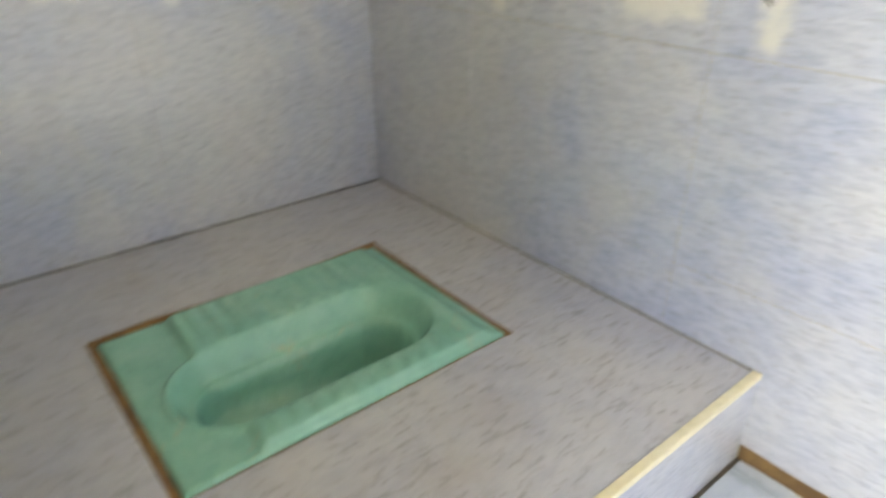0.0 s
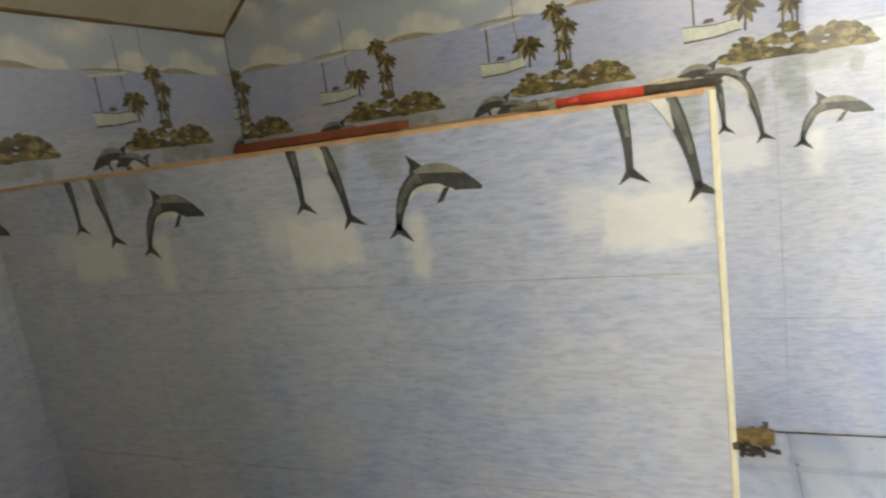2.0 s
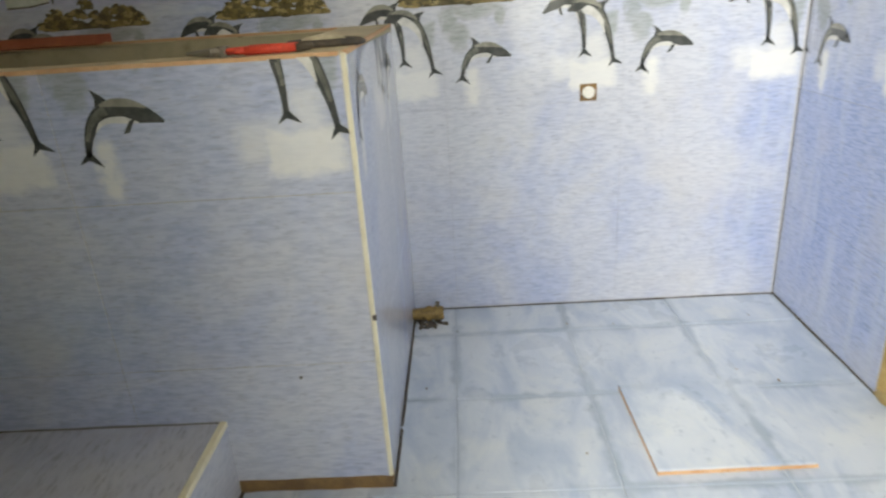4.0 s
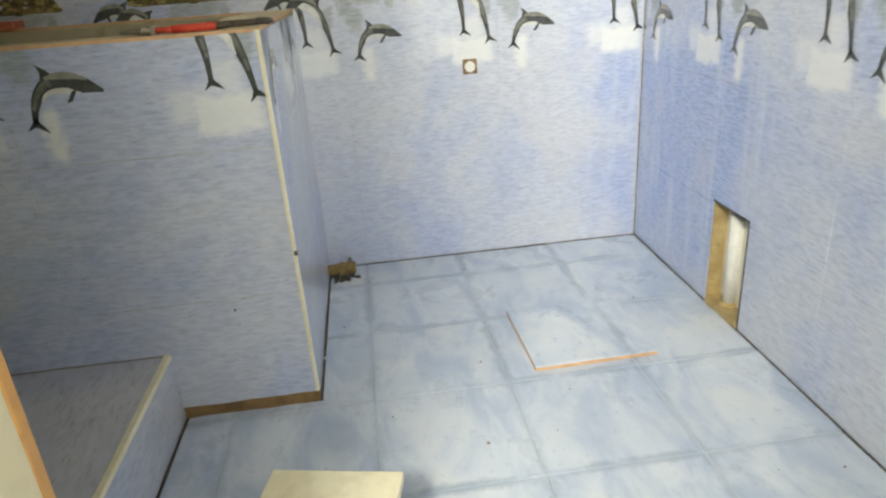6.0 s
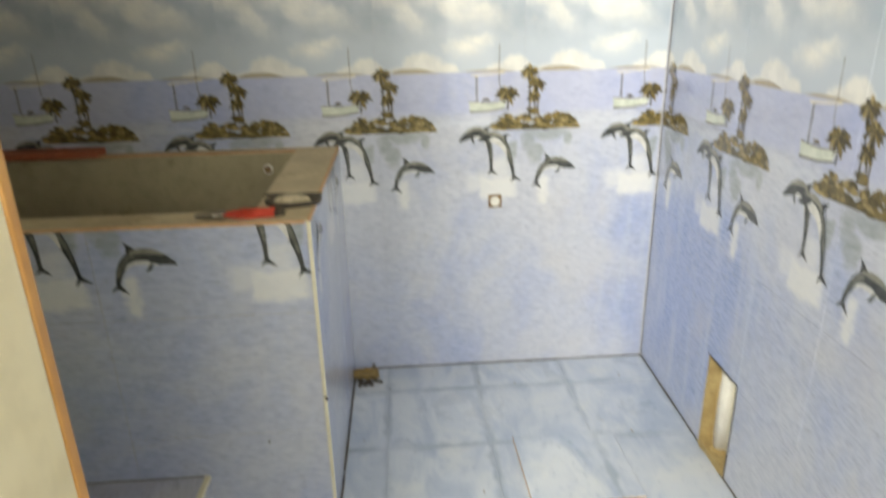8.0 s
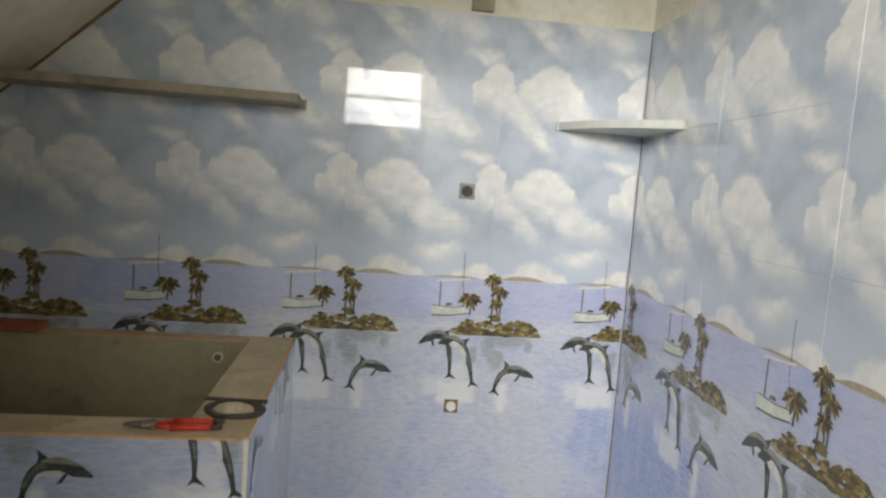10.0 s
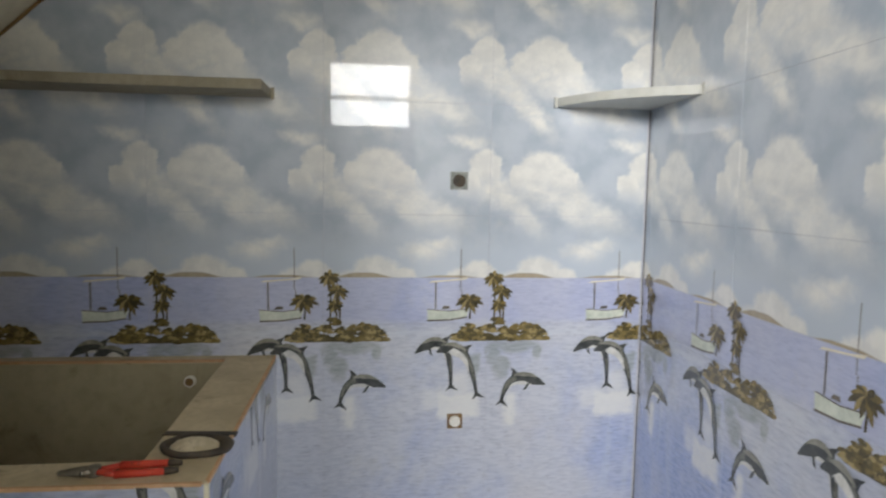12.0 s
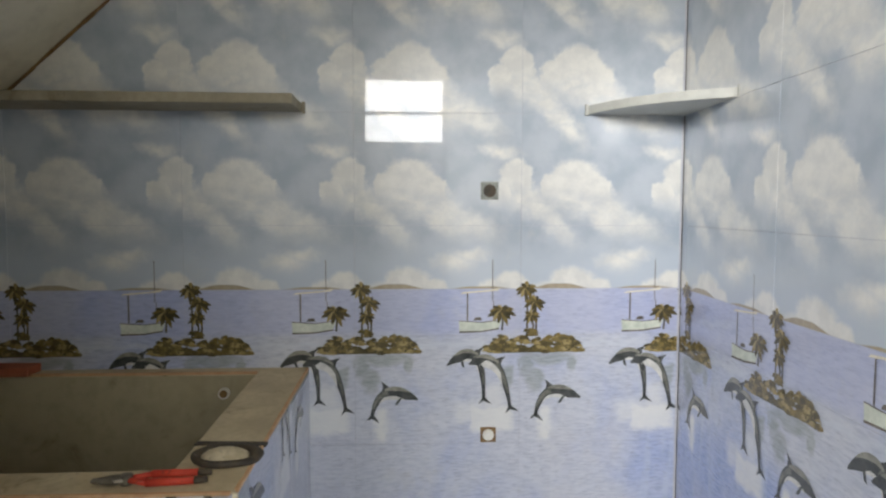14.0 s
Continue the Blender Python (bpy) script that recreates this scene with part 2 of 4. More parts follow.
def floor_material(name):
    """Pale blue floor tile under a smeared skin of cement."""
    m = Nodes(name)
    p = m.world_place()
    smear = m.noise(m.scaled(p, (2.2, 5.0, 2.0)), 1.6, 6, 0.6, 0.8)
    patch = m.noise(p, 5.0, 5, 0.6, 0.4)
    c = m.mix(m.ramp(smear, 0.32, 0.68), (0.41, 0.48, 0.61), (0.64, 0.68, 0.74))
    c = m.mix(m.ramp(patch, 0.52, 0.70, 0, 0.6), c, (0.72, 0.74, 0.74))
    c = m.mix(m.ramp(m.noise(p, 46, 4), 0.58, 0.72, 0, 0.4), c, (0.30, 0.36, 0.46))
    c = m.mix(m.math("MULTIPLY", m.random(), 0.25), c, (0.44, 0.50, 0.62))
    # grout wiped out over the tile edges
    sep = m.t.nodes.new("ShaderNodeSeparateXYZ")
    m.put(sep.inputs[0], p)
    near = None
    for out, start in ((sep.outputs[0], 0.633), (sep.outputs[1], -0.262)):
        d = m.math("ABSOLUTE", m.math("SUBTRACT", m.math("MODULO", m.math("ADD", out, 10.5 * 0.333 - start), 0.333), 0.5 * 0.333))
        near = d if near is None else m.math("MINIMUM", near, d)
    near = m.math("MULTIPLY_ADD", m.noise(p, 16, 4, 0.6), -0.05, near)
    c = m.mix(m.math("MULTIPLY", m.ramp(near, -0.004, -0.022), m.ramp(m.noise(p, 2.5, 2), 0.38, 0.62, 0.12, 0.8)), c, (0.32, 0.38, 0.47))
    return m.done(c, m.ramp(patch, 0.35, 0.7, 0.25, 0.6), smear, 0.12, 0.004, spec=0.35)


def platform_material():
    m = Nodes("platform_tile")
    p = m.world_place()
    c, fine = sea_colour(m, p, (24, 70, 24))
    speck = m.noise(m.scaled(p, (26, 95, 60)), 1.0, 3)
    c = m.mix(0.50, c, (0.52, 0.51, 0.56))
    c = m.mix(m.ramp(speck, 0.54, 0.70, 0, 0.34), c, (0.17, 0.17, 0.21))
    c = m.mix(m.ramp(m.noise(p, 5, 5, 0.65), 0.5, 0.75, 0, 0.4), c, (0.42, 0.39, 0.40))
    return m.done(c, 0.42, fine, 0.1, 0.003, spec=0.35)


M_TILE = printed_tile_material()
M_FLOOR = floor_material("floor_tile")
M_BASE = plain("floor_cement", (0.40, 0.46, 0.56), (0.52, 0.57, 0.63), 6, 0.7)
M_STEP = platform_material()
M_GROUT = plain("grout", (0.46, 0.48, 0.56), (0.58, 0.58, 0.62), 12, 0.8)
M_PLASTER = plain("cream_plaster", (0.70, 0.66, 0.52), (0.82, 0.79, 0.67), 3, 0.75, 0.25, stain=(0.50, 0.42, 0.28))
M_SLOPE = plain("stained_white_plaster", (0.62, 0.56, 0.42), (0.76, 0.71, 0.57), 2.2, 0.8, 0.25, stain=(0.55, 0.46, 0.30))
M_CEMENT = plain("basin_cement", (0.38, 0.33, 0.21), (0.50, 0.44, 0.29), 3, 0.8, 0.3, stain=(0.23, 0.19, 0.11))
# Kept dark so the added shell outside the door bounces little light.
M_RAW = plain("raw_cement", (0.17, 0.16, 0.15), (0.26, 0.25, 0.23), 4, 0.85, 0.3)
M_RIM = plain("rim_plaster", (0.50, 0.40, 0.24), (0.68, 0.57, 0.38), 7, 0.7, 0.3, stain=(0.24, 0.16, 0.07))
M_CLAY = plain("fired_clay_edge", (0.58, 0.33, 0.17), (0.72, 0.48, 0.28), 25, 0.8, stain=(0.50, 0.38, 0.22))
M_MORTAR = plain("brown_mortar", (0.17, 0.10, 0.045), (0.30, 0.19, 0.08), 22, 0.9, 0.5, dist=0.006)
M_OCHRE = plain("ochre_plaster", (0.36, 0.25, 0.10), (0.52, 0.40, 0.19), 18, 0.9, 0.5, stain=(0.20, 0.13, 0.05))
M_JOINT = plain("dirty_joint", (0.05, 0.045, 0.04), (0.12, 0.10, 0.08), 30, 0.9)
M_TRIM = plain("cream_trim", (0.78, 0.72, 0.52), (0.86, 0.81, 0.64), 9, 0.4)
M_WOOD = plain("varnished_wood", (0.52, 0.26, 0.07), (0.68, 0.38, 0.13), 6, 0.45, stain=(0.22, 0.10, 0.03))
M_PAINT = plain("cream_paint", (0.74, 0.66, 0.44), (0.84, 0.78, 0.58), 4, 0.5, 0.2, stain=(0.58, 0.46, 0.25))
M_SHELF = plain("grey_shelf_board", (0.50, 0.50, 0.46), (0.62, 0.62, 0.58), 5, 0.6)
# Brown wood; the shade over the long shelf is put into this darker tone.
M_SHELF_DARK = plain("dark_shelf_board", (0.27, 0.235, 0.16), (0.42, 0.37, 0.27), 5, 0.75, stain=(0.16, 0.13, 0.08))
M_GREEN = plain("green_porcelain", (0.22, 0.50, 0.42), (0.31, 0.59, 0.50), 5, 0.16, 0.03, stain=(0.44, 0.44, 0.29), spec=0.6)
M_RED = plain("red_rubber", (0.55, 0.04, 0.02), (0.70, 0.08, 0.04), 30, 0.6, stain=(0.20, 0.05, 0.03))
M_REDWOOD = plain("red_brown_board", (0.34, 0.09, 0.04), (0.44, 0.14, 0.07), 9, 0.7)
M_STEEL = plain("dull_steel", (0.16, 0.14, 0.11), (0.30, 0.27, 0.22), 30, 0.5, metal=0.7)
M_DARK = plain("dark_rubber", (0.04, 0.032, 0.025), (0.11, 0.085, 0.055), 30, 0.7)
M_PALE = plain("dried_plaster", (0.50, 0.42, 0.27), (0.70, 0.61, 0.44), 40, 0.8, stain=(0.16, 0.11, 0.06))
M_PVC = plain("white_pipe", (0.74, 0.72, 0.66), (0.84, 0.82, 0.76), 15, 0.4)
M_GREY = plain("grey_plastic", (0.22, 0.24, 0.22), (0.34, 0.35, 0.32), 30, 0.5)
# Brass tone lowered to carry the shade at the basin's foot.
M_BRASS = plain("old_brass", (0.13, 0.085, 0.03), (0.36, 0.25, 0.09), 60, 0.55, metal=0.4, stain=(0.06, 0.045, 0.02))
# inks of the printed picture, under the same glaze
INK = {k: plain("ink_" + k, a, b, 40, 0.34, 0.02, fine=90, spec=0.35, coat=0.7) for k, a, b in (
    ("dark", (0.035, 0.04, 0.042), (0.085, 0.09, 0.085)), ("belly", (0.58, 0.58, 0.56), (0.76, 0.75, 0.72)),
    ("flank", (0.10, 0.105, 0.09), (0.22, 0.22, 0.19)), ("saddle", (0.20, 0.20, 0.17), (0.34, 0.33, 0.28)), ("palm", (0.04, 0.034, 0.015), (0.12, 0.095, 0.04)), ("bush", (0.11, 0.085, 0.028), (0.27, 0.20, 0.07)),
    ("bush_dark", (0.06, 0.05, 0.02), (0.15, 0.12, 0.05)), ("bush_pale", (0.28, 0.215, 0.085), (0.42, 0.33, 0.15)), ("hull", (0.55, 0.60, 0.52), (0.72, 0.75, 0.66)),
    ("awning", (0.72, 0.66, 0.52), (0.84, 0.79, 0.68)), ("pole", (0.09, 0.075, 0.06), (0.20, 0.17, 0.14)))}


# ---- building helpers ----
def mesh_of(name, bm, *mats):
    me = bpy.data.meshes.new(name)
    bm.normal_update()
    bm.to_mesh(me)
    bm.free()
    for x in mats:
        me.materials.append(x)
    return me


def part(name, bm, material, parent=None, label="", smooth=False):
    mats = material if isinstance(material, (list, tuple)) else [material]
    me = mesh_of(name, bm, *mats) if isinstance(bm, bmesh.types.BMesh) else bm
    ob = new(name, me)
    if smooth:
        for f in me.polygons:
            f.use_smooth = True
    ob.parent = parent
    if label:
        tagged(ob, label)
    return ob


def thing(name, label, category, kind="", group="", at=(0, 0, 0), rz=0):
    ob = new(name)
    ob.matrix_basis = pose(*at, 0, 0, rz)
    return tagged(ob, label, category, group, kind)


def block(x0, x1, y0, y1, z0, z1, bevel=0.0, bm=None, seg=1):
    own = bmesh.new()
    bmesh.ops.create_cube(own, size=1)
    for v in own.verts:
        v.co = ((x0 + x1) / 2 + v.co.x * (x1 - x0), (y0 + y1) / 2 + v.co.y * (y1 - y0), (z0 + z1) / 2 + v.co.z * (z1 - z0))
    if bevel:
        bmesh.ops.bevel(own, geom=list(own.edges), offset=bevel, segments=seg, affect="EDGES", profile=0.5)
    return join(bm, own) if bm else own


def join(bm, other):
    tmp = bpy.data.meshes.new("tmp")
    other.to_mesh(tmp)
    other.free()
    bm.from_mesh(tmp)
    bpy.data.meshes.remove(tmp)
    return bm


def rod(a, b, r, r2=None, seg=14, bm=None):
    own = bmesh.new()
    a, b = Vector(a), Vector(b)
    bmesh.ops.create_cone(own, cap_ends=True, segments=seg, radius1=r, radius2=r if r2 is None else r2, depth=(b - a).length,
                          matrix=Matrix.Translation((a + b) / 2) @ (b - a).to_track_quat("Z", "Y").to_matrix().to_4x4())
    return join(bm, own) if bm else own


def prism(points, z0, z1, bevel=0.0):
    bm = bmesh.new()
    f = bm.faces.new([bm.verts.new((x, y, z0)) for x, y in points])
    up = bmesh.ops.extrude_face_region(bm, geom=[f])["geom"]
    for v in (g for g in up if isinstance(g, bmesh.types.BMVert)):
        v.co.z = z1
    bmesh.ops.recalc_face_normals(bm, faces=bm.faces)
    if bevel:
        bmesh.ops.bevel(bm, geom=list(bm.edges), offset=bevel, segments=2, affect="EDGES")
    return bm


def roughen(bm, amount, scale, cuts=0):
    if cuts:
        bmesh.ops.subdivide_edges(bm, edges=list(bm.edges), cuts=cuts, use_grid_fill=True)
    for v in bm.verts:
        v.co += noise.noise_vector(v.co * scale) * amount
    return bm


# ---- the printed tiled walls ----
def tile_mesh(u0, u1, v0, v1, uoff, hole=None):
    """One tile in the wall's own plane (u right, v up, face at w = 0), with a worn bevel. Returns a mesh."""
    g, e, t = 0.0005, 0.0005, 0.007
    a, b, c, d = u0 + g, u1 - g, v0 + g, v1 - g
    co = [(a, c, -t), (b, c, -t), (b, d, -t), (a, d, -t), (a, c, -e), (b, c, -e), (b, d, -e), (a, d, -e),
          (a + e, c + e, 0), (b - e, c + e, 0), (b - e, d - e, 0), (a + e, d - e, 0)]
    fs = [(8, 9, 10, 11)] + [(i, (i + 1) % 4, (i + 1) % 4 + 4, i + 4) for i in range(4)] + [(i + 4, (i + 1) % 4 + 4, (i + 1) % 4 + 8, i + 8) for i in range(4)]
    if hole:
        p, q, k, h = hole
        co += [(p, k, 0), (q, k, 0), (q, h, 0), (p, h, 0)]
        fs = fs[1:] + [(8 + i, 8 + (i + 1) % 4, 12 + (i + 1) % 4, 12 + i) for i in range(4)]
    me = bpy.data.meshes.new("tile")
    me.from_pydata(co, [], fs)
    uv = me.uv_layers.new(name="UVMap")
    for l in me.loops:
        x, y, _ = co[l.vertex_index]
        uv.data[l.index].uv = (x - uoff, y)
    me.materials.append(M_TILE)
    return me


def wall_frame(origin, right):
    """Matrix of a wall's plane: u along right, v up, w out of the wall."""
    r, up = Vector(right), Vector((0, 0, 1))
    n = r.cross(up)
    return Matrix.Translation(origin) @ Matrix((r, up, n)).transposed().to_4x4()


def tile_wall(wall, m, u_lo, u_hi, joint, v_lo, v_hi, skip=None, holes=()):
    """Tiles as parts of the wall; joint: u of one upright joint."""
    cache = {}
    k0 = math.floor((u_lo - joint) / TW)
    for k in range(k0, math.ceil((u_hi - joint) / TW)):
        for r in range(6):
            a, b = max(u_lo, joint + k * TW), min(u_hi, joint + (k + 1) * TW)
            c, d = max(v_lo, ROW0 + r * TH), min(v_hi, ROW0 + (r + 1) * TH if r < 5 else v_hi)
            if b - a < 0.004 or d - c < 0.004 or (skip and skip(a, b, c, d)):
                continue
            cells = [(a, b, c, d)]
            base = joint + k * TW
            inside = None
            for (p, q, s, t) in holes:
                if a < p and q < b and c < s and t < d:
                    inside = (p - base, q - base, s, t)
                    continue
                nxt = []
                for (x0, x1, y0, y1) in cells:
                    if p >= x1 or q <= x0 or s >= y1 or t <= y0:
                        nxt.append((x0, x1, y0, y1))
                        continue
                    nxt += [(x0, p, y0, y1)] if p > x0 else []
                    nxt += [(q, x1, y0, y1)] if q < x1 else []
                    nxt += [(max(x0, p), min(x1, q), y0, s)] if s > y0 else []
                    nxt += [(max(x0, p), min(x1, q), t, y1)] if t < y1 else []
                cells = nxt
            for (x0, x1, y0, y1) in cells:
                key = tuple(round(z, 4) for z in (x0 - base, x1 - base, y0, y1, inside[0] if inside else 0))
                if key not in cache:
                    cache[key] = tile_mesh(x0 - base, x1 - base, y0, y1, 0, inside)
                ob = new("tile", cache[key])
                ob.parent = wall
                mid = Matrix.Translation(((x0 + x1) / 2 - base, (y0 + y1) / 2, 0))
                tilt = mid @ pose(0, 0, random.uniform(-0.0003, 0.0001), random.uniform(-0.03, 0.03), random.uniform(-0.02, 0.02), 0) @ mid.inverted()
                ob.matrix_basis = m @ Matrix.Translation((base, 0, 0)) @ tilt


# ---- pictures in the print: flat inked shapes, each drawn about its own place in one repeat ----
def fan(bm, pts, w, mat=0):
    f = bm.faces.new([bm.verts.new((x, y, w)) for x, y in pts])
    f.material_index = mat
    return f


def ribbon(bm, spine, widths, w, mat=0, shift=None):
    """A band along a spine of points, with a width at each; shift moves each point across, in metres."""
    rows = []
    for i, p in enumerate(spine):
        a, b = Vector(spine[max(0, i - 1)]), Vector(spine[min(len(spine) - 1, i + 1)])
        d = (b - a).normalized()
        n = Vector((-d.y, d.x))
        p = Vector(p) + n * (shift[i] if shift else 0.0)
        rows.append([bm.verts.new((*(p + n * widths[i]), w)), bm.verts.new((*(p - n * widths[i]), w))])
    for (a, b), (c, d) in zip(rows, rows[1:]):
        bm.faces.new((a, b, d, c)).material_index = mat


def bend(a, c, b, n=16):
    """Points of an arched back from a to b, drawn towards c."""
    return [tuple((1 - t) ** 2 * Vector(a) + 2 * t * (1 - t) * Vector(c) + t * t * Vector(b)) for t in (i / n for i in range(n + 1))]


def dolphin(bm, tail, arch, snout, thick, w, pale=0.30):
    n = 24
    s = bend(tail, arch, snout, n)
    wid = []
    for i in range(n + 1):
        t = i / n
        wid.append(thick * (0.26 + 0.74 * min(1, max(0, (t - 0.05) / 0.58)) ** 1.15) * (1 - max(0, (t - 0.74) / 0.26) ** 1.5 * 0.88))
    side = 1 if snout[0] > tail[0] else -1
    ribbon(bm, s, wid, w, 0)
    ribbon(bm, s[3:14], [x * 0.45 for x in wid[3:14]], w + 0.0002, 2, [side * x * 0.25 for x in wid[3:14]])
    taper = [math.sin(math.pi * (k + 0.5) / 10) ** 0.6 for k in range(10)]
    ribbon(bm, s[12:22], [x * 0.34 * k for x, k in zip(wid[12:22], taper)], w + 0.0003, 3, [side * x * (1 - 0.34 * k) for x, k in zip(wid[12:22], taper)])
    under = [x * pale * min(1, (k + 1) / 4, (15 - k) / 4) for k, x in enumerate(wid[6:21])]
    ribbon(bm, s[6:21], under, w + 0.0004, 1, [-side * (x - u) for x, u in zip(wid[6:21], under)])
    d = (Vector(s[1]) - Vector(s[0])).normalized()
    q, c = Vector((-d.y, d.x)), Vector(s[0])
    for k, far in ((-1, 1.25), (1, 0.8)):
        fan(bm, [tuple(c + d * thick * 0.6), tuple(c + q * k * thick * far * 0.8 - d * thick * 0.45), tuple(c + q * k * thick * far - d * thick * 0.75), tuple(c - d * thick * 0.25)][::k], w)
    c, d = Vector(s[13]), (Vector(s[14]) - Vector(s[12])).normalized()
    q, hi = Vector((-d.y, d.x)) * side, wid[13] * 0.8
    fan(bm, [tuple(c + q * hi + d * thick * 0.55), tuple(c + q * (hi + thick * 0.75) + d * thick * 0.05), tuple(c + q * (hi + thick * 1.4) - d * thick * 0.50),
             tuple(c + q * (hi + thick * 0.6) - d * thick * 0.45), tuple(c + q * hi - d * thick * 0.75)], w)
    c = Vector(s[18])
    fan(bm, [tuple(c - q * wid[18] * 0.7 + d * thick * 0.2), tuple(c - q * wid[18] * 0.7 - d * thick * 0.35), tuple(c - q * (wid[18] + thick * 0.55) - d * thick * 1.25), tuple(c - q * (wid[18] + thick * 0.55) - d * thick * 0.7)], w + 0.0005)


def leaping(tail, arch, snout, thick, w, pale):
    bm = bmesh.new()
    dolphin(bm, tail, arch, snout, thick, w, pale)
    return mesh_of("printed_dolphin", bm, INK["dark"], INK["belly"], INK["flank"], INK["saddle"])


def palm_crown(bm, c, r, rnd, w):
    for i in range(11):
        a = radians(i * 33 + rnd.uniform(-12, 12))
        ln = r * rnd.uniform(0.75, 1.1)
        pts = [(c[0] + math.cos(a) * ln * t, c[1] + math.sin(a) * ln * t * 0.85 - 0.28 * r * t * t) for t in (0, 0.3, 0.6, 0.85, 1.0)]
        ribbon(bm, pts, [r * k for k in (0.06, 0.15, 0.17, 0.10, 0.01)], w + i * 0.00003, (0, 1, 0, 2)[i % 4])


def palm_trees(items, seed):
    rnd, bm = random.Random(seed), bmesh.new()
    for x, y, r, foot in items:
        ribbon(bm, [(x, y), (x + 0.004, (y + foot) / 2), (x + 0.002, foot)], [0.0022, 0.0026, 0.003], 0.0005, 0)
        palm_crown(bm, (x, y), r, rnd, 0.0008)
    return mesh_of("printed_palm", bm, INK["palm"], INK["bush"], INK["bush_pale"])


def islet():
    rnd, bm = random.Random(5), bmesh.new()
    fan(bm, [(-0.100, 0.919), (0.192, 0.921), (0.170, 0.932), (0.06, 0.938), (-0.05, 0.932), (-0.096, 0.928)], 0.0003, 1)
    for i in range(80):
        t = rnd.random()
        x = -0.098 + 0.288 * t
        top = 0.026 + 0.040 * math.exp(-((t - 0.42) / 0.10) ** 2) + 0.024 * math.exp(-((t - 0.78) / 0.14) ** 2) + 0.020 * math.exp(-((t - 0.15) / 0.09) ** 2)
        top *= min(1, (1 - t) / 0.10 + 0.1)
        y = 0.924 + top * rnd.random()
        r = rnd.uniform(0.018, 0.034)
        for k in range(4):
            a = radians(rnd.uniform(5, 175))
            p = [(x + math.cos(a) * r * q, max(0.9185, y + math.sin(a) * r * q * 0.75 - 0.45 * r * q * q)) for q in (0, 0.35, 0.7, 1.0)]
            ribbon(bm, p, [r * z for z in (0.18, 0.27, 0.15, 0.0)], 0.0005 + i * 0.000007 + k * 0.0000015, rnd.choice((0, 0, 1, 1, 2)))
    return mesh_of("printed_islet", bm, INK["bush"], INK["bush_dark"], INK["bush_pale"])


def boat():
    bm = bmesh.new()
    fan(bm, [(-0.189, 1.018), (-0.187, 0.984), (-0.12, 0.987), (-0.066, 0.996), (-0.058, 1.020), (-0.12, 1.013)], 0.0004, 0)
    fan(bm, [(-0.189, 1.018), (-0.12, 1.013), (-0.058, 1.020), (-0.058, 1.0225), (-0.12, 1.0155), (-0.189, 1.0205)], 0.0007, 2)
    fan(bm, [(-0.188, 0.987), (-0.187, 0.982), (-0.12, 0.984), (-0.064, 0.993), (-0.065, 0.997), (-0.12, 0.9885)], 0.0007, 2)
    fan(bm, [(-0.184, 1.102), (-0.07, 1.112), (-0.062, 1.121), (-0.10, 1.114), (-0.176, 1.108)], 0.0006, 1)
    for x, a, b, t in ((-0.163, 1.02, 1.104, 0.0022), (-0.086, 1.08, 1.206, 0.0011), (-0.082, 1.02, 1.08, 0.0011)):
        fan(bm, [(x - t, a), (x + t, a), (x + t, b), (x - t, b)], 0.0005, 2)
    fan(bm, [(-0.145, 1.02), (-0.118, 1.021), (-0.122, 1.030), (-0.138, 1.030)], 0.0008, 2)
    return mesh_of("printed_boat", bm, INK["hull"], INK["awning"], INK["pole"])


PRINTS = [("printed_dolphin", leaping((0.050, 0.724), (0.066, 0.838), (0.190, 0.777), 0.0205, 0.0006, 0.28)), ("printed_dolphin", leaping((-0.112, 0.775), (-0.108, 0.980), (-0.225, 0.882), 0.0195, 0.0006, 0.2)),
          ("printed_dolphin", leaping((-0.030, 0.748), (-0.056, 0.938), (-0.158, 0.885), 0.0205, 0.0016, 0.55)), ("printed_islet", islet()), ("printed_boat", boat()),
          ("printed_palm", palm_trees([(0.018, 1.120, 0.036, 0.97), (0.046, 1.078, 0.034, 0.97), (0.036, 1.036, 0.028, 0.97)], 3)),
          ("printed_palm", palm_trees([(-0.058, 1.050, 0.042, 0.99)], 8))]


def print_wall(wall, m, u_lo, u_hi, joint, v_lo, v_hi):
    """Lay the repeats of the picture over the tiles; what crosses the wall's ends is cut off there."""
    for k in range(math.floor((u_lo - joint) / TW) - 1, math.ceil((u_hi - joint) / TW) + 1):
        base = joint + k * TW
        for name, me in PRINTS:
            xs, ys = [v.co.x + base for v in me.vertices], [v.co.y for v in me.vertices]
            if max(xs) <= u_lo + 0.003 or min(xs) >= u_hi - 0.003 or max(ys) <= v_lo or min(ys) >= v_hi:
                continue
            use = me
            if min(xs) < u_lo or max(xs) > u_hi or min(ys) < v_lo or max(ys) > v_hi:
                bm = bmesh.new()
                bm.from_mesh(me)
                for co, no in (((u_lo - base, 0, 0), (-1, 0, 0)), ((u_hi - base, 0, 0), (1, 0, 0)), ((0, v_lo, 0), (0, -1, 0)), ((0, v_hi, 0), (0, 1, 0))):
                    bmesh.ops.bisect_plane(bm, geom=bm.verts[:] + bm.edges[:] + bm.faces[:], plane_co=co, plane_no=no, clear_outer=True)
                if not bm.faces:
                    bm.free()
                    continue
                use = mesh_of(name, bm, *me.materials)
            ob = new(name, use)
            ob.parent = wall
            ob.matrix_basis = m @ Matrix.Translation((base, 0, 0.0006))


# ---- the shell ----
def structure(name, label, bm, mat, category="wall"):
    ob = part(name, bm, mat)
    return tagged(ob, label, category, kind="structure")


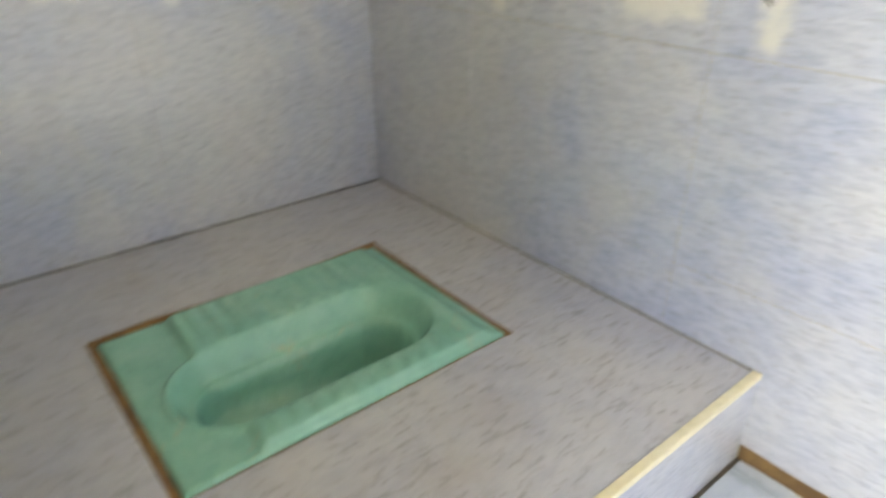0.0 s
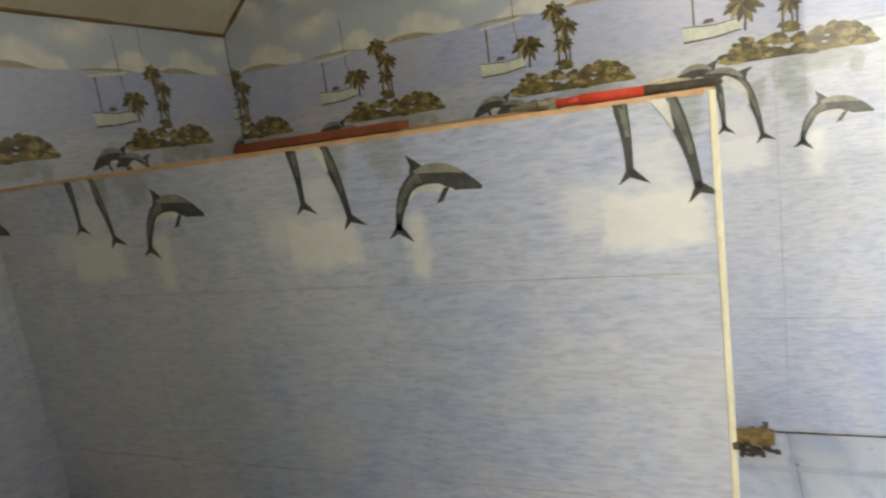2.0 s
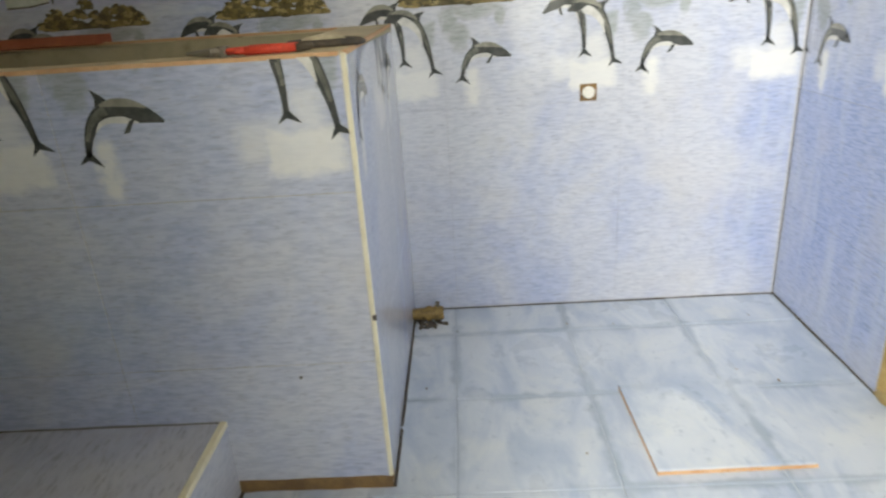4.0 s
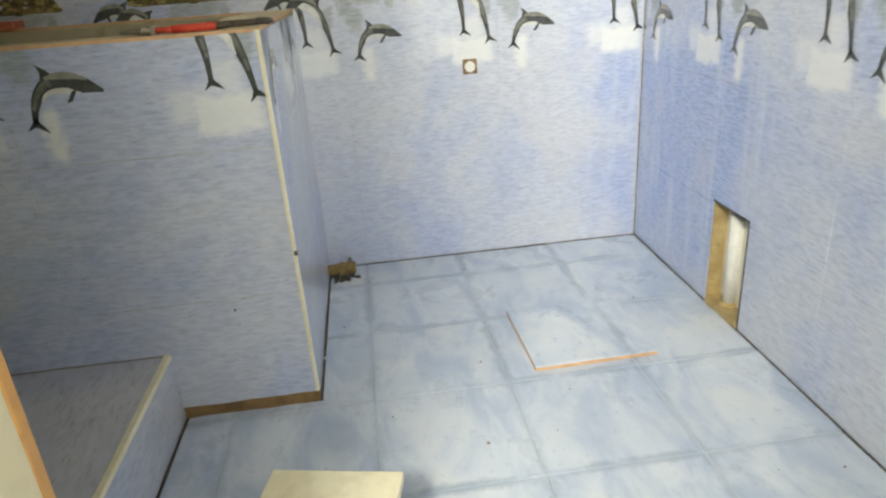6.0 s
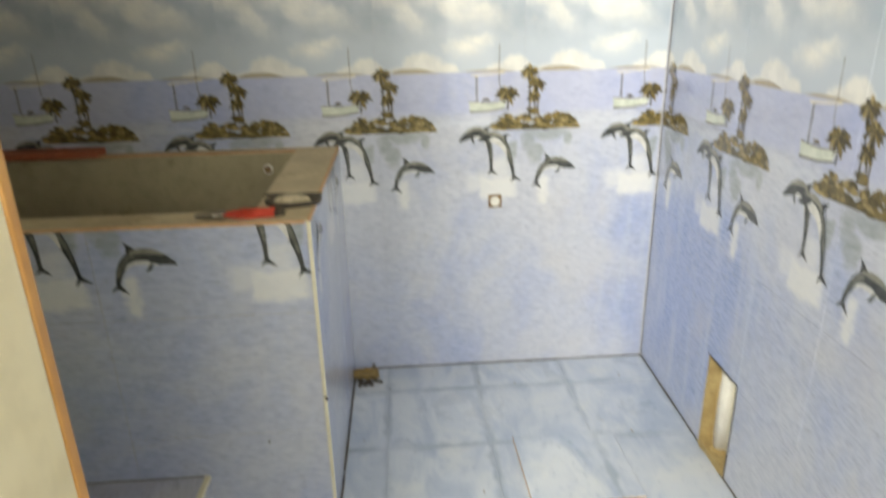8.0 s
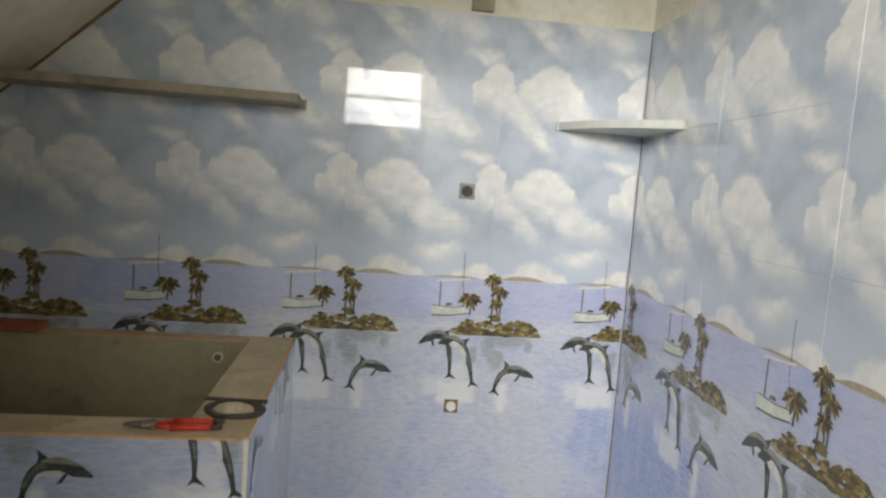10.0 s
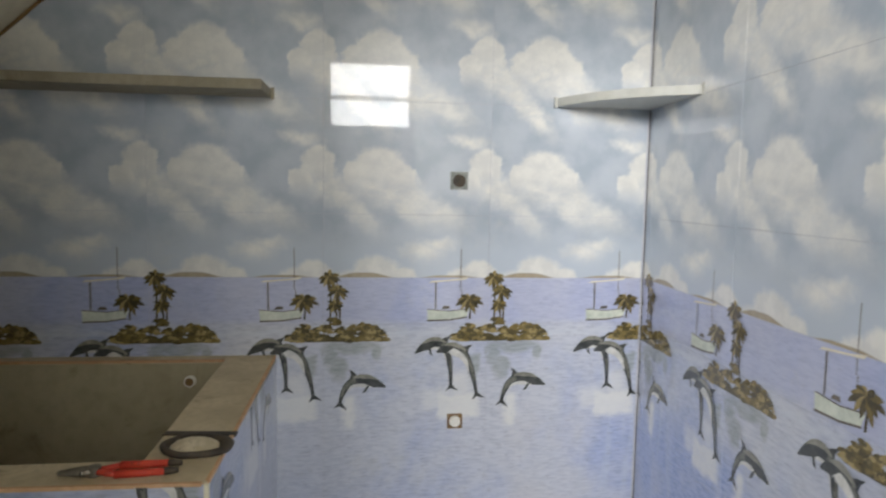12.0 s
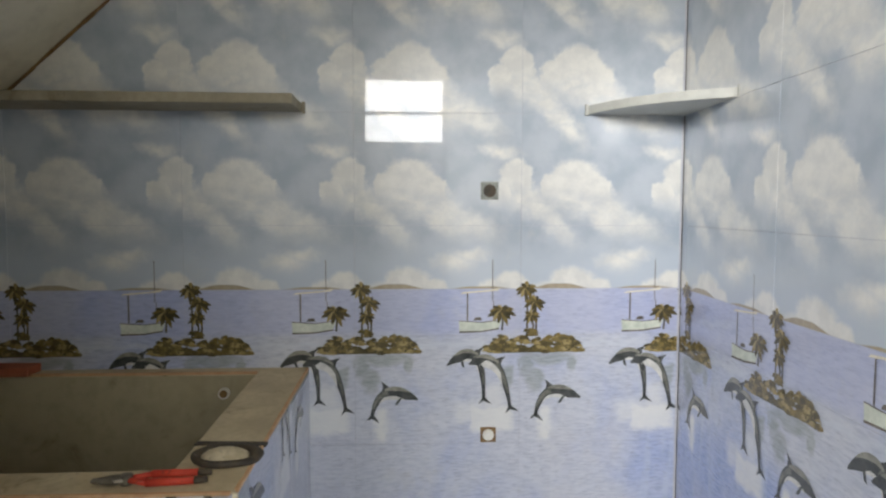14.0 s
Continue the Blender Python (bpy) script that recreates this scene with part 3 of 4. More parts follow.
G = 0.0015  # how far the grout lies behind the tile faces
wall_far = structure("wall_far", "cream plastered wall faced with glazed dolphin and cloud tiles", block(FAR + G, FAR + 0.15, RIGHT - 0.15, LEFT + 0.15, -0.1, TILED - 0.002), M_GROUT)
m_far = wall_frame((FAR, 0, 0), (0, -1, 0))
DOTS = [(0.343, 0.6635, 0.024), (0.343, 1.415, 0.027)]
tile_wall(wall_far, m_far, -LEFT, -RIGHT - 0.008, -0.064, 0.004, TILED, skip=lambda a, b, c, d: (b < -0.35 and d < 0.7) or (b < -1.25 and c > 1.62),
          holes=[(u - r, u + r, v - r, v + r) for u, v, r in DOTS])
print_wall(wall_far, m_far, -LEFT, -RIGHT - 0.008, -0.064, 0.60, 1.4)
structure("wall_far_upper", "bare cream plaster above the tiled far wall", roughen(block(FAR + 0.004, FAR + 0.15, RIGHT - 0.15, LEFT + 0.15, TILED, TOP, bm=None), 0.004, 5, 6), M_PLASTER)

NICHE = (1.066, 1.25, 0.0, 0.315)
bm = block(NICHE[1], FAR + 0.15, RIGHT - 0.15, RIGHT - G, -0.1, TILED)
block(-0.10, NICHE[0], RIGHT - 0.15, RIGHT - G, -0.1, TILED, bm=bm)
block(NICHE[0], NICHE[1], RIGHT - 0.15, RIGHT - G, NICHE[3], TILED, bm=bm)
block(NICHE[0], NICHE[1], RIGHT - 0.15, RIGHT - 0.085, -0.1, NICHE[3], bm=bm)
wall_right = structure("wall_right", "tiled wall with sea and dolphin print and a rough niche at its foot", bm, M_GROUT)
wall_right.matrix_basis = SKEW
m_right = wall_frame((0, RIGHT, 0), (-1, 0, 0))
tile_wall(wall_right, m_right, -FAR, -DOOR_X - 0.004, -1.779, 0.004, TILED, holes=[(-NICHE[1], -NICHE[0], -1, NICHE[3])])
print_wall(wall_right, m_right, -FAR, -DOOR_X - 0.004, -1.779, 0.60, 1.4)
structure("wall_right_upper", "bare cream plaster above the tiled wall", roughen(block(-0.10, FAR + 0.15, RIGHT - 0.15, RIGHT - 0.004, TILED, TOP), 0.004, 5, 6), M_PLASTER).matrix_basis = SKEW

wall_left = structure("wall_left", "tiled wall with sea, boats and dolphins under a sloping ceiling", block(-0.12, FAR + 0.15, LEFT + G, LEFT + 0.15, -0.1, TOP), M_GROUT)
m_left = wall_frame((0, LEFT, 0), (1, 0, 0))
tile_wall(wall_left, m_left, DOOR_X + 0.004, FAR, 1.47, 0.17, 1.31)
print_wall(wall_left, m_left, DOOR_X + 0.004, FAR, 1.47, 0.60, 1.30)

# ceiling: flat over the doorway side, sloping down to the tiled left wall
structure("ceiling", "plain cream plastered ceiling", block(-0.12, FAR + 0.15, RIGHT - 0.15, LEFT + 0.15, TOP, TOP + 0.12), M_PLASTER, "ceiling")
SLOPE = 0.893
bm = bmesh.new()
y_top = LEFT - (TOP - 1.243) / SLOPE
prof = [(LEFT + 0.0, 1.243), (LEFT + 0.0, 1.40), (y_top + 0.17, TOP), (y_top, TOP)]
for x in (DOOR_X + 0.002, FAR):
    bm.faces.new([bm.verts.new((x, y, z)) for y, z in prof])
bm.verts.ensure_lookup_table()
for i in range(4):
    j = (i + 1) % 4
    bm.faces.new([bm.verts[i], bm.verts[j], bm.verts[4 + j], bm.verts[4 + i]])
bmesh.ops.recalc_face_normals(bm, faces=bm.faces)
bmesh.ops.subdivide_edges(bm, edges=list(bm.edges), cuts=9, use_grid_fill=True)
roughen(bm, 0.004, 6)
structure("ceiling_slope", "stained pale plaster of a sloping ceiling over the basin", bm, M_SLOPE, "ceiling")
bm = bmesh.new()
for i in range(26):
    t = i / 26
    y0, y1 = LEFT - (LEFT - 0.66) * t, LEFT - (LEFT - 0.66) * (t + 1 / 26)
    rod((FAR - 0.002, y0, 1.238 + SLOPE * (LEFT - y0)), (FAR - 0.002, y1, 1.238 + SLOPE * (LEFT - y1)), 0.004 + 0.003 * random.random(), seg=6, bm=bm)
structure("slope_joint", "dark cracked joint where the slope meets the tiles", bm, M_MORTAR, "trim")
bm = bmesh.new()
for i in range(20):
    rod((DOOR_X + 0.02 + i * 0.089, LEFT - 0.002, 1.238), (DOOR_X + 0.02 + (i + 1) * 0.089, LEFT - 0.002, 1.238), 0.003 + 0.004 * random.random(), seg=6, bm=bm)
structure("slope_foot_joint", "rough brown joint under the sloping plaster", bm, M_MORTAR, "trim")

# doorway, and the unseen shell added outside it round the daylight opening
DX = -0.12
bm = block(DX, DOOR_X - 0.003, DOOR_L + 0.006, SIDE + 0.10, -0.1, SHELL_H)
block(DX, DOOR_X - 0.003, RIGHT - 0.40, DOOR_R - 0.006, -0.1, SHELL_H, bm=bm)
block(DX, DOOR_X - 0.003, DOOR_R - 0.006, DOOR_L + 0.006, DOOR_H + 0.006, SHELL_H, bm=bm)
structure("wall_door", "cream painted wall with the doorway in it", bm, M_PAINT)
door = thing("door_1", "open doorway with cream jambs and worn orange-varnished wooden edges", "door frame", kind="structure")
for y, s in ((DOOR_L, 1), (DOOR_R, -1)):
    part("jamb", roughen(block(DX - 0.004, DOOR_X - 0.013, min(y, y + s * 0.006), max(y, y + s * 0.006), 0, DOOR_H, 0.001), 0.0012, 9, 9), M_PAINT, door)
    part("jamb_edge", roughen(block(DOOR_X - 0.012, DOOR_X + 0.001, min(y, y + s * 0.012) - 0.001, max(y, y + s * 0.012), 0, DOOR_H, 0.002, seg=2), 0.0034, 16, 11), M_WOOD, door, "worn orange varnished wood")
part("lintel", block(DX - 0.004, DOOR_X, DOOR_R, DOOR_L, DOOR_H, DOOR_H + 0.014, 0.002), M_WOOD, door)
y0, y1, z0, z1 = WIN
bm = block(BACK - 0.12, BACK, RIGHT - 0.40, FILL_GAP[0], -0.1, SHELL_H)
# The next two blocks leave the gap added for the fill lamp.
block(BACK - 0.12, BACK, FILL_GAP[0], FILL_GAP[1], -0.1, FILL_GAP[2], bm=bm)
block(BACK - 0.12, BACK, FILL_GAP[0], FILL_GAP[1], FILL_GAP[3], SHELL_H, bm=bm)
block(BACK - 0.12, BACK, FILL_GAP[1], y0, -0.1, SHELL_H, bm=bm)
block(BACK - 0.12, BACK, y1, SIDE + 0.10, -0.1, SHELL_H, bm=bm)
block(BACK - 0.12, BACK, y0, y1, -0.1, z0, bm=bm)
block(BACK - 0.12, BACK, y0, y1, z1, SHELL_H, bm=bm)
block(BACK, DX, RIGHT - 0.40, RIGHT - 0.30, -0.1, SHELL_H, bm=bm)
block(BACK, DX, SIDE, SIDE + 0.10, -0.1, SHELL_H, bm=bm)
structure("wall_outer", "dark grey walls added unseen behind the doorway, with a wide high opening", bm, M_RAW)
structure("ceiling_shell", "dark grey ceiling added unseen behind the doorway", block(BACK - 0.12, DOOR_X, RIGHT - 0.40, SIDE + 0.10, SHELL_H, SHELL_H + 0.1), M_RAW, "ceiling")
# Opening known only by its reflection; cross piece and mullion added to shape that.
win = thing("window_1", "wide unglazed opening with an added bar across it", "window", kind="structure")
zb = 2.12
part("added_bar", block(BACK - 0.07, BACK - 0.05, y0, y1, zb - 0.014, zb + 0.014, 0.002), M_PAINT, win)
part("window_frame", block(BACK - 0.08, BACK - 0.04, y0, y0 + 0.012, z0, z1, 0.002), M_PAINT, win)
part("window_frame", block(BACK - 0.08, BACK - 0.04, y1 - 0.012, y1, z0, z1, 0.002), M_PAINT, win)
part("mullion", block(BACK - 0.08, BACK - 0.03, 0.25, 0.44, z0, z1, 0.002), M_PAINT, win)
part("window_sill", block(BACK - 0.09, BACK - 0.03, y0 + 0.012, y1 - 0.012, z0, z0 + 0.012, 0.002), M_PAINT, win)

# ---- floor ----
floor = structure("floor", "pale blue tiled floor smeared with cement", block(BACK - 0.12, FAR + 0.15, RIGHT - 0.40, SIDE + 0.10, -0.12, -0.0025), M_BASE, "floor")
FX, FY, FS = 0.633, -0.262, 0.333
fcache = {}
for i in range(-7, 4):
    for j in range(-4, 3):
        a, b = max(BACK + 0.002, FX + i * FS), min(FAR - 0.003, FX + (i + 1) * FS)
        c, d = max(RIGHT + 0.004, FY + j * FS), min(STEP_Y if FX + i * FS > DOOR_X - 0.3 else 0.9, FY + (j + 1) * FS)
        if b - a < 0.02 or d - c < 0.02:
            continue
        key = (round(b - a, 3), round(d - c, 3))
        if key not in fcache:
            fcache[key] = mesh_of("tile", block(0.0018, b - a - 0.0018, 0.0018, d - c - 0.0018, -0.02, 0, 0.001), M_FLOOR)
        ob = new("tile", fcache[key])
        ob.parent = floor
        ob.matrix_basis = pose(a, c, random.uniform(-0.0014, 0.0004), random.uniform(-0.2, 0.2), random.uniform(-0.2, 0.2), 0)

for n, (a, b, c, d) in enumerate(((FAR - 0.005, FAR + 0.001, RIGHT, TANK_Y), (DOOR_X, FAR, RIGHT - 0.001, RIGHT + 0.0028), (TANK_X, FAR, TANK_Y - 0.006, TANK_Y + 0.001), (DOOR_X, TANK_X, STEP_Y - 0.007, STEP_Y))):
    long_x = (b - a) > (d - c)
    bm = block(a, b, c, d, -0.004, 0.0015)
    bmesh.ops.subdivide_edges(bm, edges=[e for e in bm.edges if e.calc_length() > 0.1], cuts=24, use_grid_fill=True)
    j = structure("floor_joint", "dark open joint between floor and tiles", roughen(bm, 0.0016, 30), M_JOINT, "trim")
    if n == 1:
        j.matrix_basis = SKEW

for n, (x, y, z, w) in {"far_right": (FAR - 0.001, RIGHT + 0.001, 0.0, TILED), "far_left": (FAR - 0.001, LEFT - 0.001, TANK_Z, 1.24), "basin_left": (TANK_X - 0.001, LEFT - 0.001, STEP_Z, TANK_Z)}.items():
    bm = bmesh.new()
    k = int((w - z) / 0.07)
    for i in range(k):
        rod((x, y, z + (w - z) * i / k), (x, y, z + (w - z) * (i + 1) / k), random.uniform(0.0008, 0.0017), seg=6, bm=bm)
    structure("corner_joint", "thin dark joint in the corner of the tiled walls", bm, M_JOINT, "trim")

# ---- raised platform with the squat toilet ----
PX0, PX1, PY0, PY1 = 0.203, 0.774, 0.846, 1.268     # cut in the platform for the pan, mortar included
bm = block(DOOR_X, TANK_X, STEP_Y, PY0, -0.01, STEP_Z - 0.0005)
block(DOOR_X, TANK_X, PY1, LEFT, -0.01, STEP_Z - 0.0005, bm=bm)
block(DOOR_X, PX0, PY0, PY1, -0.01, STEP_Z - 0.0005, bm=bm)
block(PX1, TANK_X, PY0, PY1, -0.01, STEP_Z - 0.0005, bm=bm)
block(PX0, PX1, PY0, PY1, -0.03, -0.005, bm=bm)
platform = structure("platform", "raised step faced with grey-lavender sea-print tiles", bm, M_STEP, "platform")
cuts_x = [DOOR_X, PX0, 0.497, PX1, TANK_X]
for a, b, c, d in ([(cuts_x[i], cuts_x[i + 1], STEP_Y + 0.012, PY0) for i in range(4)] + [(cuts_x[i], cuts_x[i + 1], PY1, LEFT) for i in range(4)] +
                   [(DOOR_X, PX0, PY0, PY1), (PX1, TANK_X, PY0, PY1)]):
    part("tile", block(a + 0.0006, b - 0.0006, c + 0.0006, d - 0.0006, STEP_Z - 0.008, STEP_Z, 0.001), M_STEP, platform)
riser_m = wall_frame((0, STEP_Y - 0.001, 0), (1, 0, 0))
tile_wall(platform, riser_m, DOOR_X + 0.002, TANK_X - 0.002, 0.02, 0.006, STEP_Z - 0.009)
part("edge_trim", block(DOOR_X + 0.002, TANK_X - 0.003, STEP_Y - 0.004, STEP_Y + 0.011, STEP_Z - 0.009, STEP_Z + 0.003, 0.002, seg=2), M_TRIM, platform, "cream plastic edge strip")

for n, (a, b, c, d) in enumerate(((DOOR_X, TANK_X, LEFT - 0.004, LEFT + 0.001), (TANK_X - 0.007, TANK_X - 0.001, STEP_Y + 0.012, LEFT))):
    bm = block(a, b, c, d, STEP_Z - 0.004, STEP_Z + 0.0015)
    bmesh.ops.subdivide_edges(bm, edges=[e for e in bm.edges if e.calc_length() > 0.1], cuts=24, use_grid_fill=True)
    structure("platform_joint", "dark dirty joint between platform and tiles", roughen(bm, 0.0018, 30), (M_JOINT, M_RAW)[n], "trim")


def pan_surface():
    """Height of the squat pan by place: long bowl, swelling rim, two ribbed foot rests."""
    nx, ny = 150, 110
    x0, x1, y0, y1 = 0.217, 0.762, 0.852, 1.254
    bm, vs = bmesh.new(), []

    def step(v, a, b):
        t = max(0.0, min(1.0, (v - a) / (b - a)))
        return t * t * (3 - 2 * t)

    for j in range(ny + 1):
        for i in range(nx + 1):
            x, y = x0 + (x1 - x0) * i / nx, y0 + (y1 - y0) * j / ny
            edge = min(x - x0, x1 - x, y - y0, y1 - y)
            cx = min(max(x, 0.356), 0.604)
            r = math.hypot(x - cx, y - 1.012)
            z = STEP_Z + 0.003 - 0.004 * max(0, 1 - edge / 0.008) ** 2
            tread = step(x, 0.318, 0.338) * step(0.735, x - 0.012, x + 0.012) * step(edge, 0.004, 0.014) * step(r, 0.097, 0.104)
            rib = 0.5 + 0.5 * math.sin(x * 2 * math.pi / 0.032)
            z += tread * (0.013 + 0.0045 * rib * step(r, 0.106, 0.116) * step(edge, 0.012, 0.026))
            z += 0.006 * math.exp(-((r - 0.101) / 0.006) ** 2) * (1 - tread)
            z -= 0.036 * step(0.099 - r, 0.0, 0.028)
            z -= (0.060 + 0.05 * step(x, 0.30, 0.66)) * step(0.067 - r, 0.0, 0.007)
            if r < 0.056:
                z -= 0.022 * (1 - (r / 0.056) ** 2)
            vs.append(bm.verts.new((x, y, z)))
    for j in range(ny):
        for i in range(nx):
            a = j * (nx + 1) + i
            bm.faces.new((vs[a], vs[a + 1], vs[a + nx + 2], vs[a + nx + 1]))
    rim = [e for e in bm.edges if e.is_boundary]
    skirt = bmesh.ops.extrude_edge_only(bm, edges=rim)["geom"]
    for v in skirt:
        if isinstance(v, bmesh.types.BMVert):
            v.co.z = STEP_Z - 0.03
    return bm


toilet = thing("squat_toilet", "green glazed porcelain squat toilet set in brown mortar in the platform", "squat toilet")
part("pan", pan_surface(), M_GREEN, toilet, smooth=True)
part("drain", rod((0.622, 1.012, 0.006), (0.622, 1.012, 0.012), 0.024, seg=20), M_DARK, toilet, "dark drain hole")
mortar = thing("mortar_border", "crumbled brown mortar round the squat toilet", "mortar", kind="structure")
for a, b, c, d in ((PX0, PX1, 1.254, PY1), (PX0, 0.217, PY0, 1.254), (0.762, PX1, PY0, 1.254)):
    part("mortar_strip", roughen(block(a, b, c, d, STEP_Z - 0.03, STEP_Z + 0.001), 0.006, 38, 5), M_MORTAR, mortar)
part("mortar_strip", roughen(block(0.217, 0.762, PY0, 0.852, STEP_Z - 0.03, STEP_Z - 0.004), 0.003, 30, 5), M_MORTAR, mortar)

# ---- water basin ----
RIM_F, RIM_R, RIM_B = 1.088, 0.345, 1.755


def settle(bm):
    """The basin's front leans out a little and its rim climbs to the back."""
    for v in bm.verts:
        x, z = v.co.x, v.co.z
        v.co.x -= 0.0175 * z * max(0.0, min(1.0, (1.2 - x) / 0.2))
        v.co.z += 0.014 * max(0.0, min(1.0, (x - TANK_X) / (FAR - TANK_X))) * max(0.0, min(1.0, (z - 0.6) / 0.2))
    return bm


basin = thing("water_basin", "tall masonry water basin faced with dolphin tiles, bare cement inside", "water basin")
for n, b in (("front_wall", (TANK_X + G, RIM_F, TANK_Y + G, LEFT, 0.0)), ("side_wall", (RIM_F, FAR, TANK_Y + G, RIM_R, 0.0)), ("back_wall", (RIM_B, FAR, RIM_R, LEFT, 0.0))):
    part(n, settle(roughen(block(*b, TANK_Z - 0.008), 0.0, 1, 5)), M_CEMENT, basin)
part("bottom", block(RIM_F, RIM_B, RIM_R, LEFT, 0.0, 0.22), M_CEMENT, basin)
m_tank = pose(TANK_X, 0, 0, 0, -1.0, 0) @ wall_frame((0, 0, 0), (0, -1, 0))
tile_wall(basin, m_tank, -LEFT, -TANK_Y - 0.006, -0.700, 0.028, TANK_Z - 0.004, skip=lambda a, b, c, d: b < -STEP_Y and d < 0.17)
print_wall(basin, m_tank, -LEFT, -TANK_Y - 0.006, -0.700, 0.60, TANK_Z - 0.004)
m_side = wall_frame((0, TANK_Y, 0), (1, 0, 0))
tile_wall(basin, m_side, TANK_X + 0.004, FAR, TANK_X + 0.006, 0.006, TANK_Z - 0.004)
print_wall(basin, m_side, TANK_X + 0.004, FAR, TANK_X + 0.006, 0.60, TANK_Z - 0.004)
part("corner_trim", settle(block(TANK_X - 0.002, TANK_X + 0.007, TANK_Y - 0.002, TANK_Y + 0.007, 0.03, TANK_Z - 0.002, 0.002, seg=2)), M_TRIM, basin, "cream plastic corner strip")
for n, a, b, c, d in (("front", TANK_X + 0.004, RIM_F, TANK_Y + 0.004, LEFT), ("side", RIM_F, FAR - 0.001, TANK_Y + 0.004, RIM_R), ("back", RIM_B, FAR - 0.001, RIM_R, LEFT)):
    part("rim", settle(roughen(block(a, b, c, d, TANK_Z - 0.008, TANK_Z, 0.001), 0.0016, 17, 7)), M_RIM, basin)
part("clay_edge", settle(roughen(block(TANK_X - 0.001, TANK_X + 0.006, TANK_Y + 0.01, LEFT, TANK_Z - 0.006, TANK_Z + 0.001), 0.0015, 40, 8)), M_CLAY, basin, "chipped orange tile edge")
part("clay_edge", settle(roughen(block(TANK_X + 0.012, FAR - 0.01, TANK_Y - 0.001, TANK_Y + 0.006, TANK_Z - 0.006, TANK_Z + 0.001), 0.0015, 40, 8)), M_CLAY, basin, "chipped orange tile edge")
part("clay_edge", settle(roughen(block(RIM_B - 0.004, RIM_B + 0.006, RIM_R, LEFT, TANK_Z - 0.004, TANK_Z + 0.002), 0.0015, 40, 8)), M_CLAY, basin, "chipped orange tile edge")
part("foot_mortar", roughen(block(TANK_X - 0.001, TANK_X + 0.02, TANK_Y, STEP_Y - 0.002, 0.0, 0.03), 0.004, 40, 7), M_MORTAR, basin, "bare brown mortar below the lowest tiles")
for y, z in ((0.358, 0.274),):
    part("nail_hole", settle(rod((TANK_X - 0.0008, y, z), (TANK_X + 0.002, y, z), 0.0032, seg=10)), M_JOINT, basin, "small dark nail hole")
part("trim_chip", settle(roughen(block(TANK_X - 0.0035, TANK_X + 0.003, TANK_Y - 0.0035, TANK_Y + 0.003, 0.392, 0.402), 0.001, 80, 2)), M_JOINT, basin, "dark chip in the strip")
pipe = thing("pipe_stub", "white pipe end in the basin's inner wall", "pipe")
part("pipe", rod((RIM_B - 0.014, 0.44, 0.822), (RIM_B + 0.01, 0.44, 0.822), 0.016, seg=18), M_PVC, pipe)
part("bore", rod((RIM_B - 0.0155, 0.44, 0.822), (RIM_B - 0.004, 0.44, 0.822), 0.0115, seg=16), M_MORTAR, pipe, "rusty brown bore")

# ---- things on the rim ----
tool = thing("pliers", "pliers with red handles lying on the basin rim", "pliers", at=(1.026, 0.372, TANK_Z), rz=4)
for s in (-1, 1):
    bm = bmesh.new()
    rod((0.004 * s, 0.030, 0.009), (0.019 * s, -0.005, 0.009), 0.0055, seg=12, bm=bm)
    rod((0.019 * s, -0.003, 0.009), (0.018 * s, -0.085, 0.009), 0.0075, 0.0065, 12, bm)
    grip = part("handle", bm, M_RED, tool, "red rubber grip", smooth=True)
    part("handle_end", rod((0.018 * s, -0.085, 0.009), (0.015 * s, -0.108, 0.009), 0.0068, 0.0050, 12), M_DARK, grip, "blackened grip end", smooth=True)
    bm = rod((0.002 * s, 0.03, 0.009), (0.008 * s, 0.055, 0.009), 0.007, seg=8)
    rod((0.008 * s, 0.055, 0.009), (0.003 * s, 0.095, 0.009), 0.007, 0.003, 8, bm)
    part("jaw", bm, M_STEEL, tool)
part("pivot", rod((0, 0.036, 0.0), (0, 0.036, 0.018), 0.011, seg=14), M_STEEL, tool)

dish = thing("plaster_dish", "dark oval tray with dried pale plaster on the rim corner", "tray", at=(1.130, 0.262, TANK_Z))
bm, ring = bmesh.new(), []
for i in range(36):
    a = 2 * math.pi * i / 36
    lip = 0.0095 + 0.0040 * math.sin(a + 2.4) + 0.0015 * math.sin(3 * a)
    out = 1.0 + 0.06 * math.sin(2 * a + 0.7) + 0.03 * math.sin(5 * a)
    ring.append([bm.verts.new(((0.045 * out + lip * math.cos(b)) * math.cos(a), (0.064 * out + lip * math.cos(b)) * math.sin(a), 0.008 + 0.0075 * math.sin(b))) for b in (2 * math.pi * k / 8 for k in range(8))])
for i in range(36):
    for k in range(8):
        bm.faces.new((ring[i][k], ring[(i + 1) % 36][k], ring[(i + 1) % 36][(k + 1) % 8], ring[i][(k + 1) % 8]))
part("rim", bm, M_DARK, dish, smooth=True)
bm = bmesh.new()
bmesh.ops.create_uvsphere(bm, u_segments=20, v_segments=10, radius=1, matrix=Matrix.Translation((0, 0, 0.006)) @ Matrix.Diagonal((0.033, 0.047, 0.016, 1)))
part("plaster", roughen(bm, 0.003, 60), M_PALE, dish, "dried pale plaster", smooth=True)
part("bottom", rod((0, 0, 0.001), (0, 0, 0.006), 0.046, seg=28), M_DARK, dish).scale = (1.0, 1.4, 1.0)
bar = thing("steel_strip", "thin dark steel strip lying across the rim", "strip", at=(1.205, 0.272, TANK_Z), rz=-4)
part("blade", block(-0.010, 0.010, -0.075, 0.075, 0.0, 0.006, 0.001), M_DARK, bar)
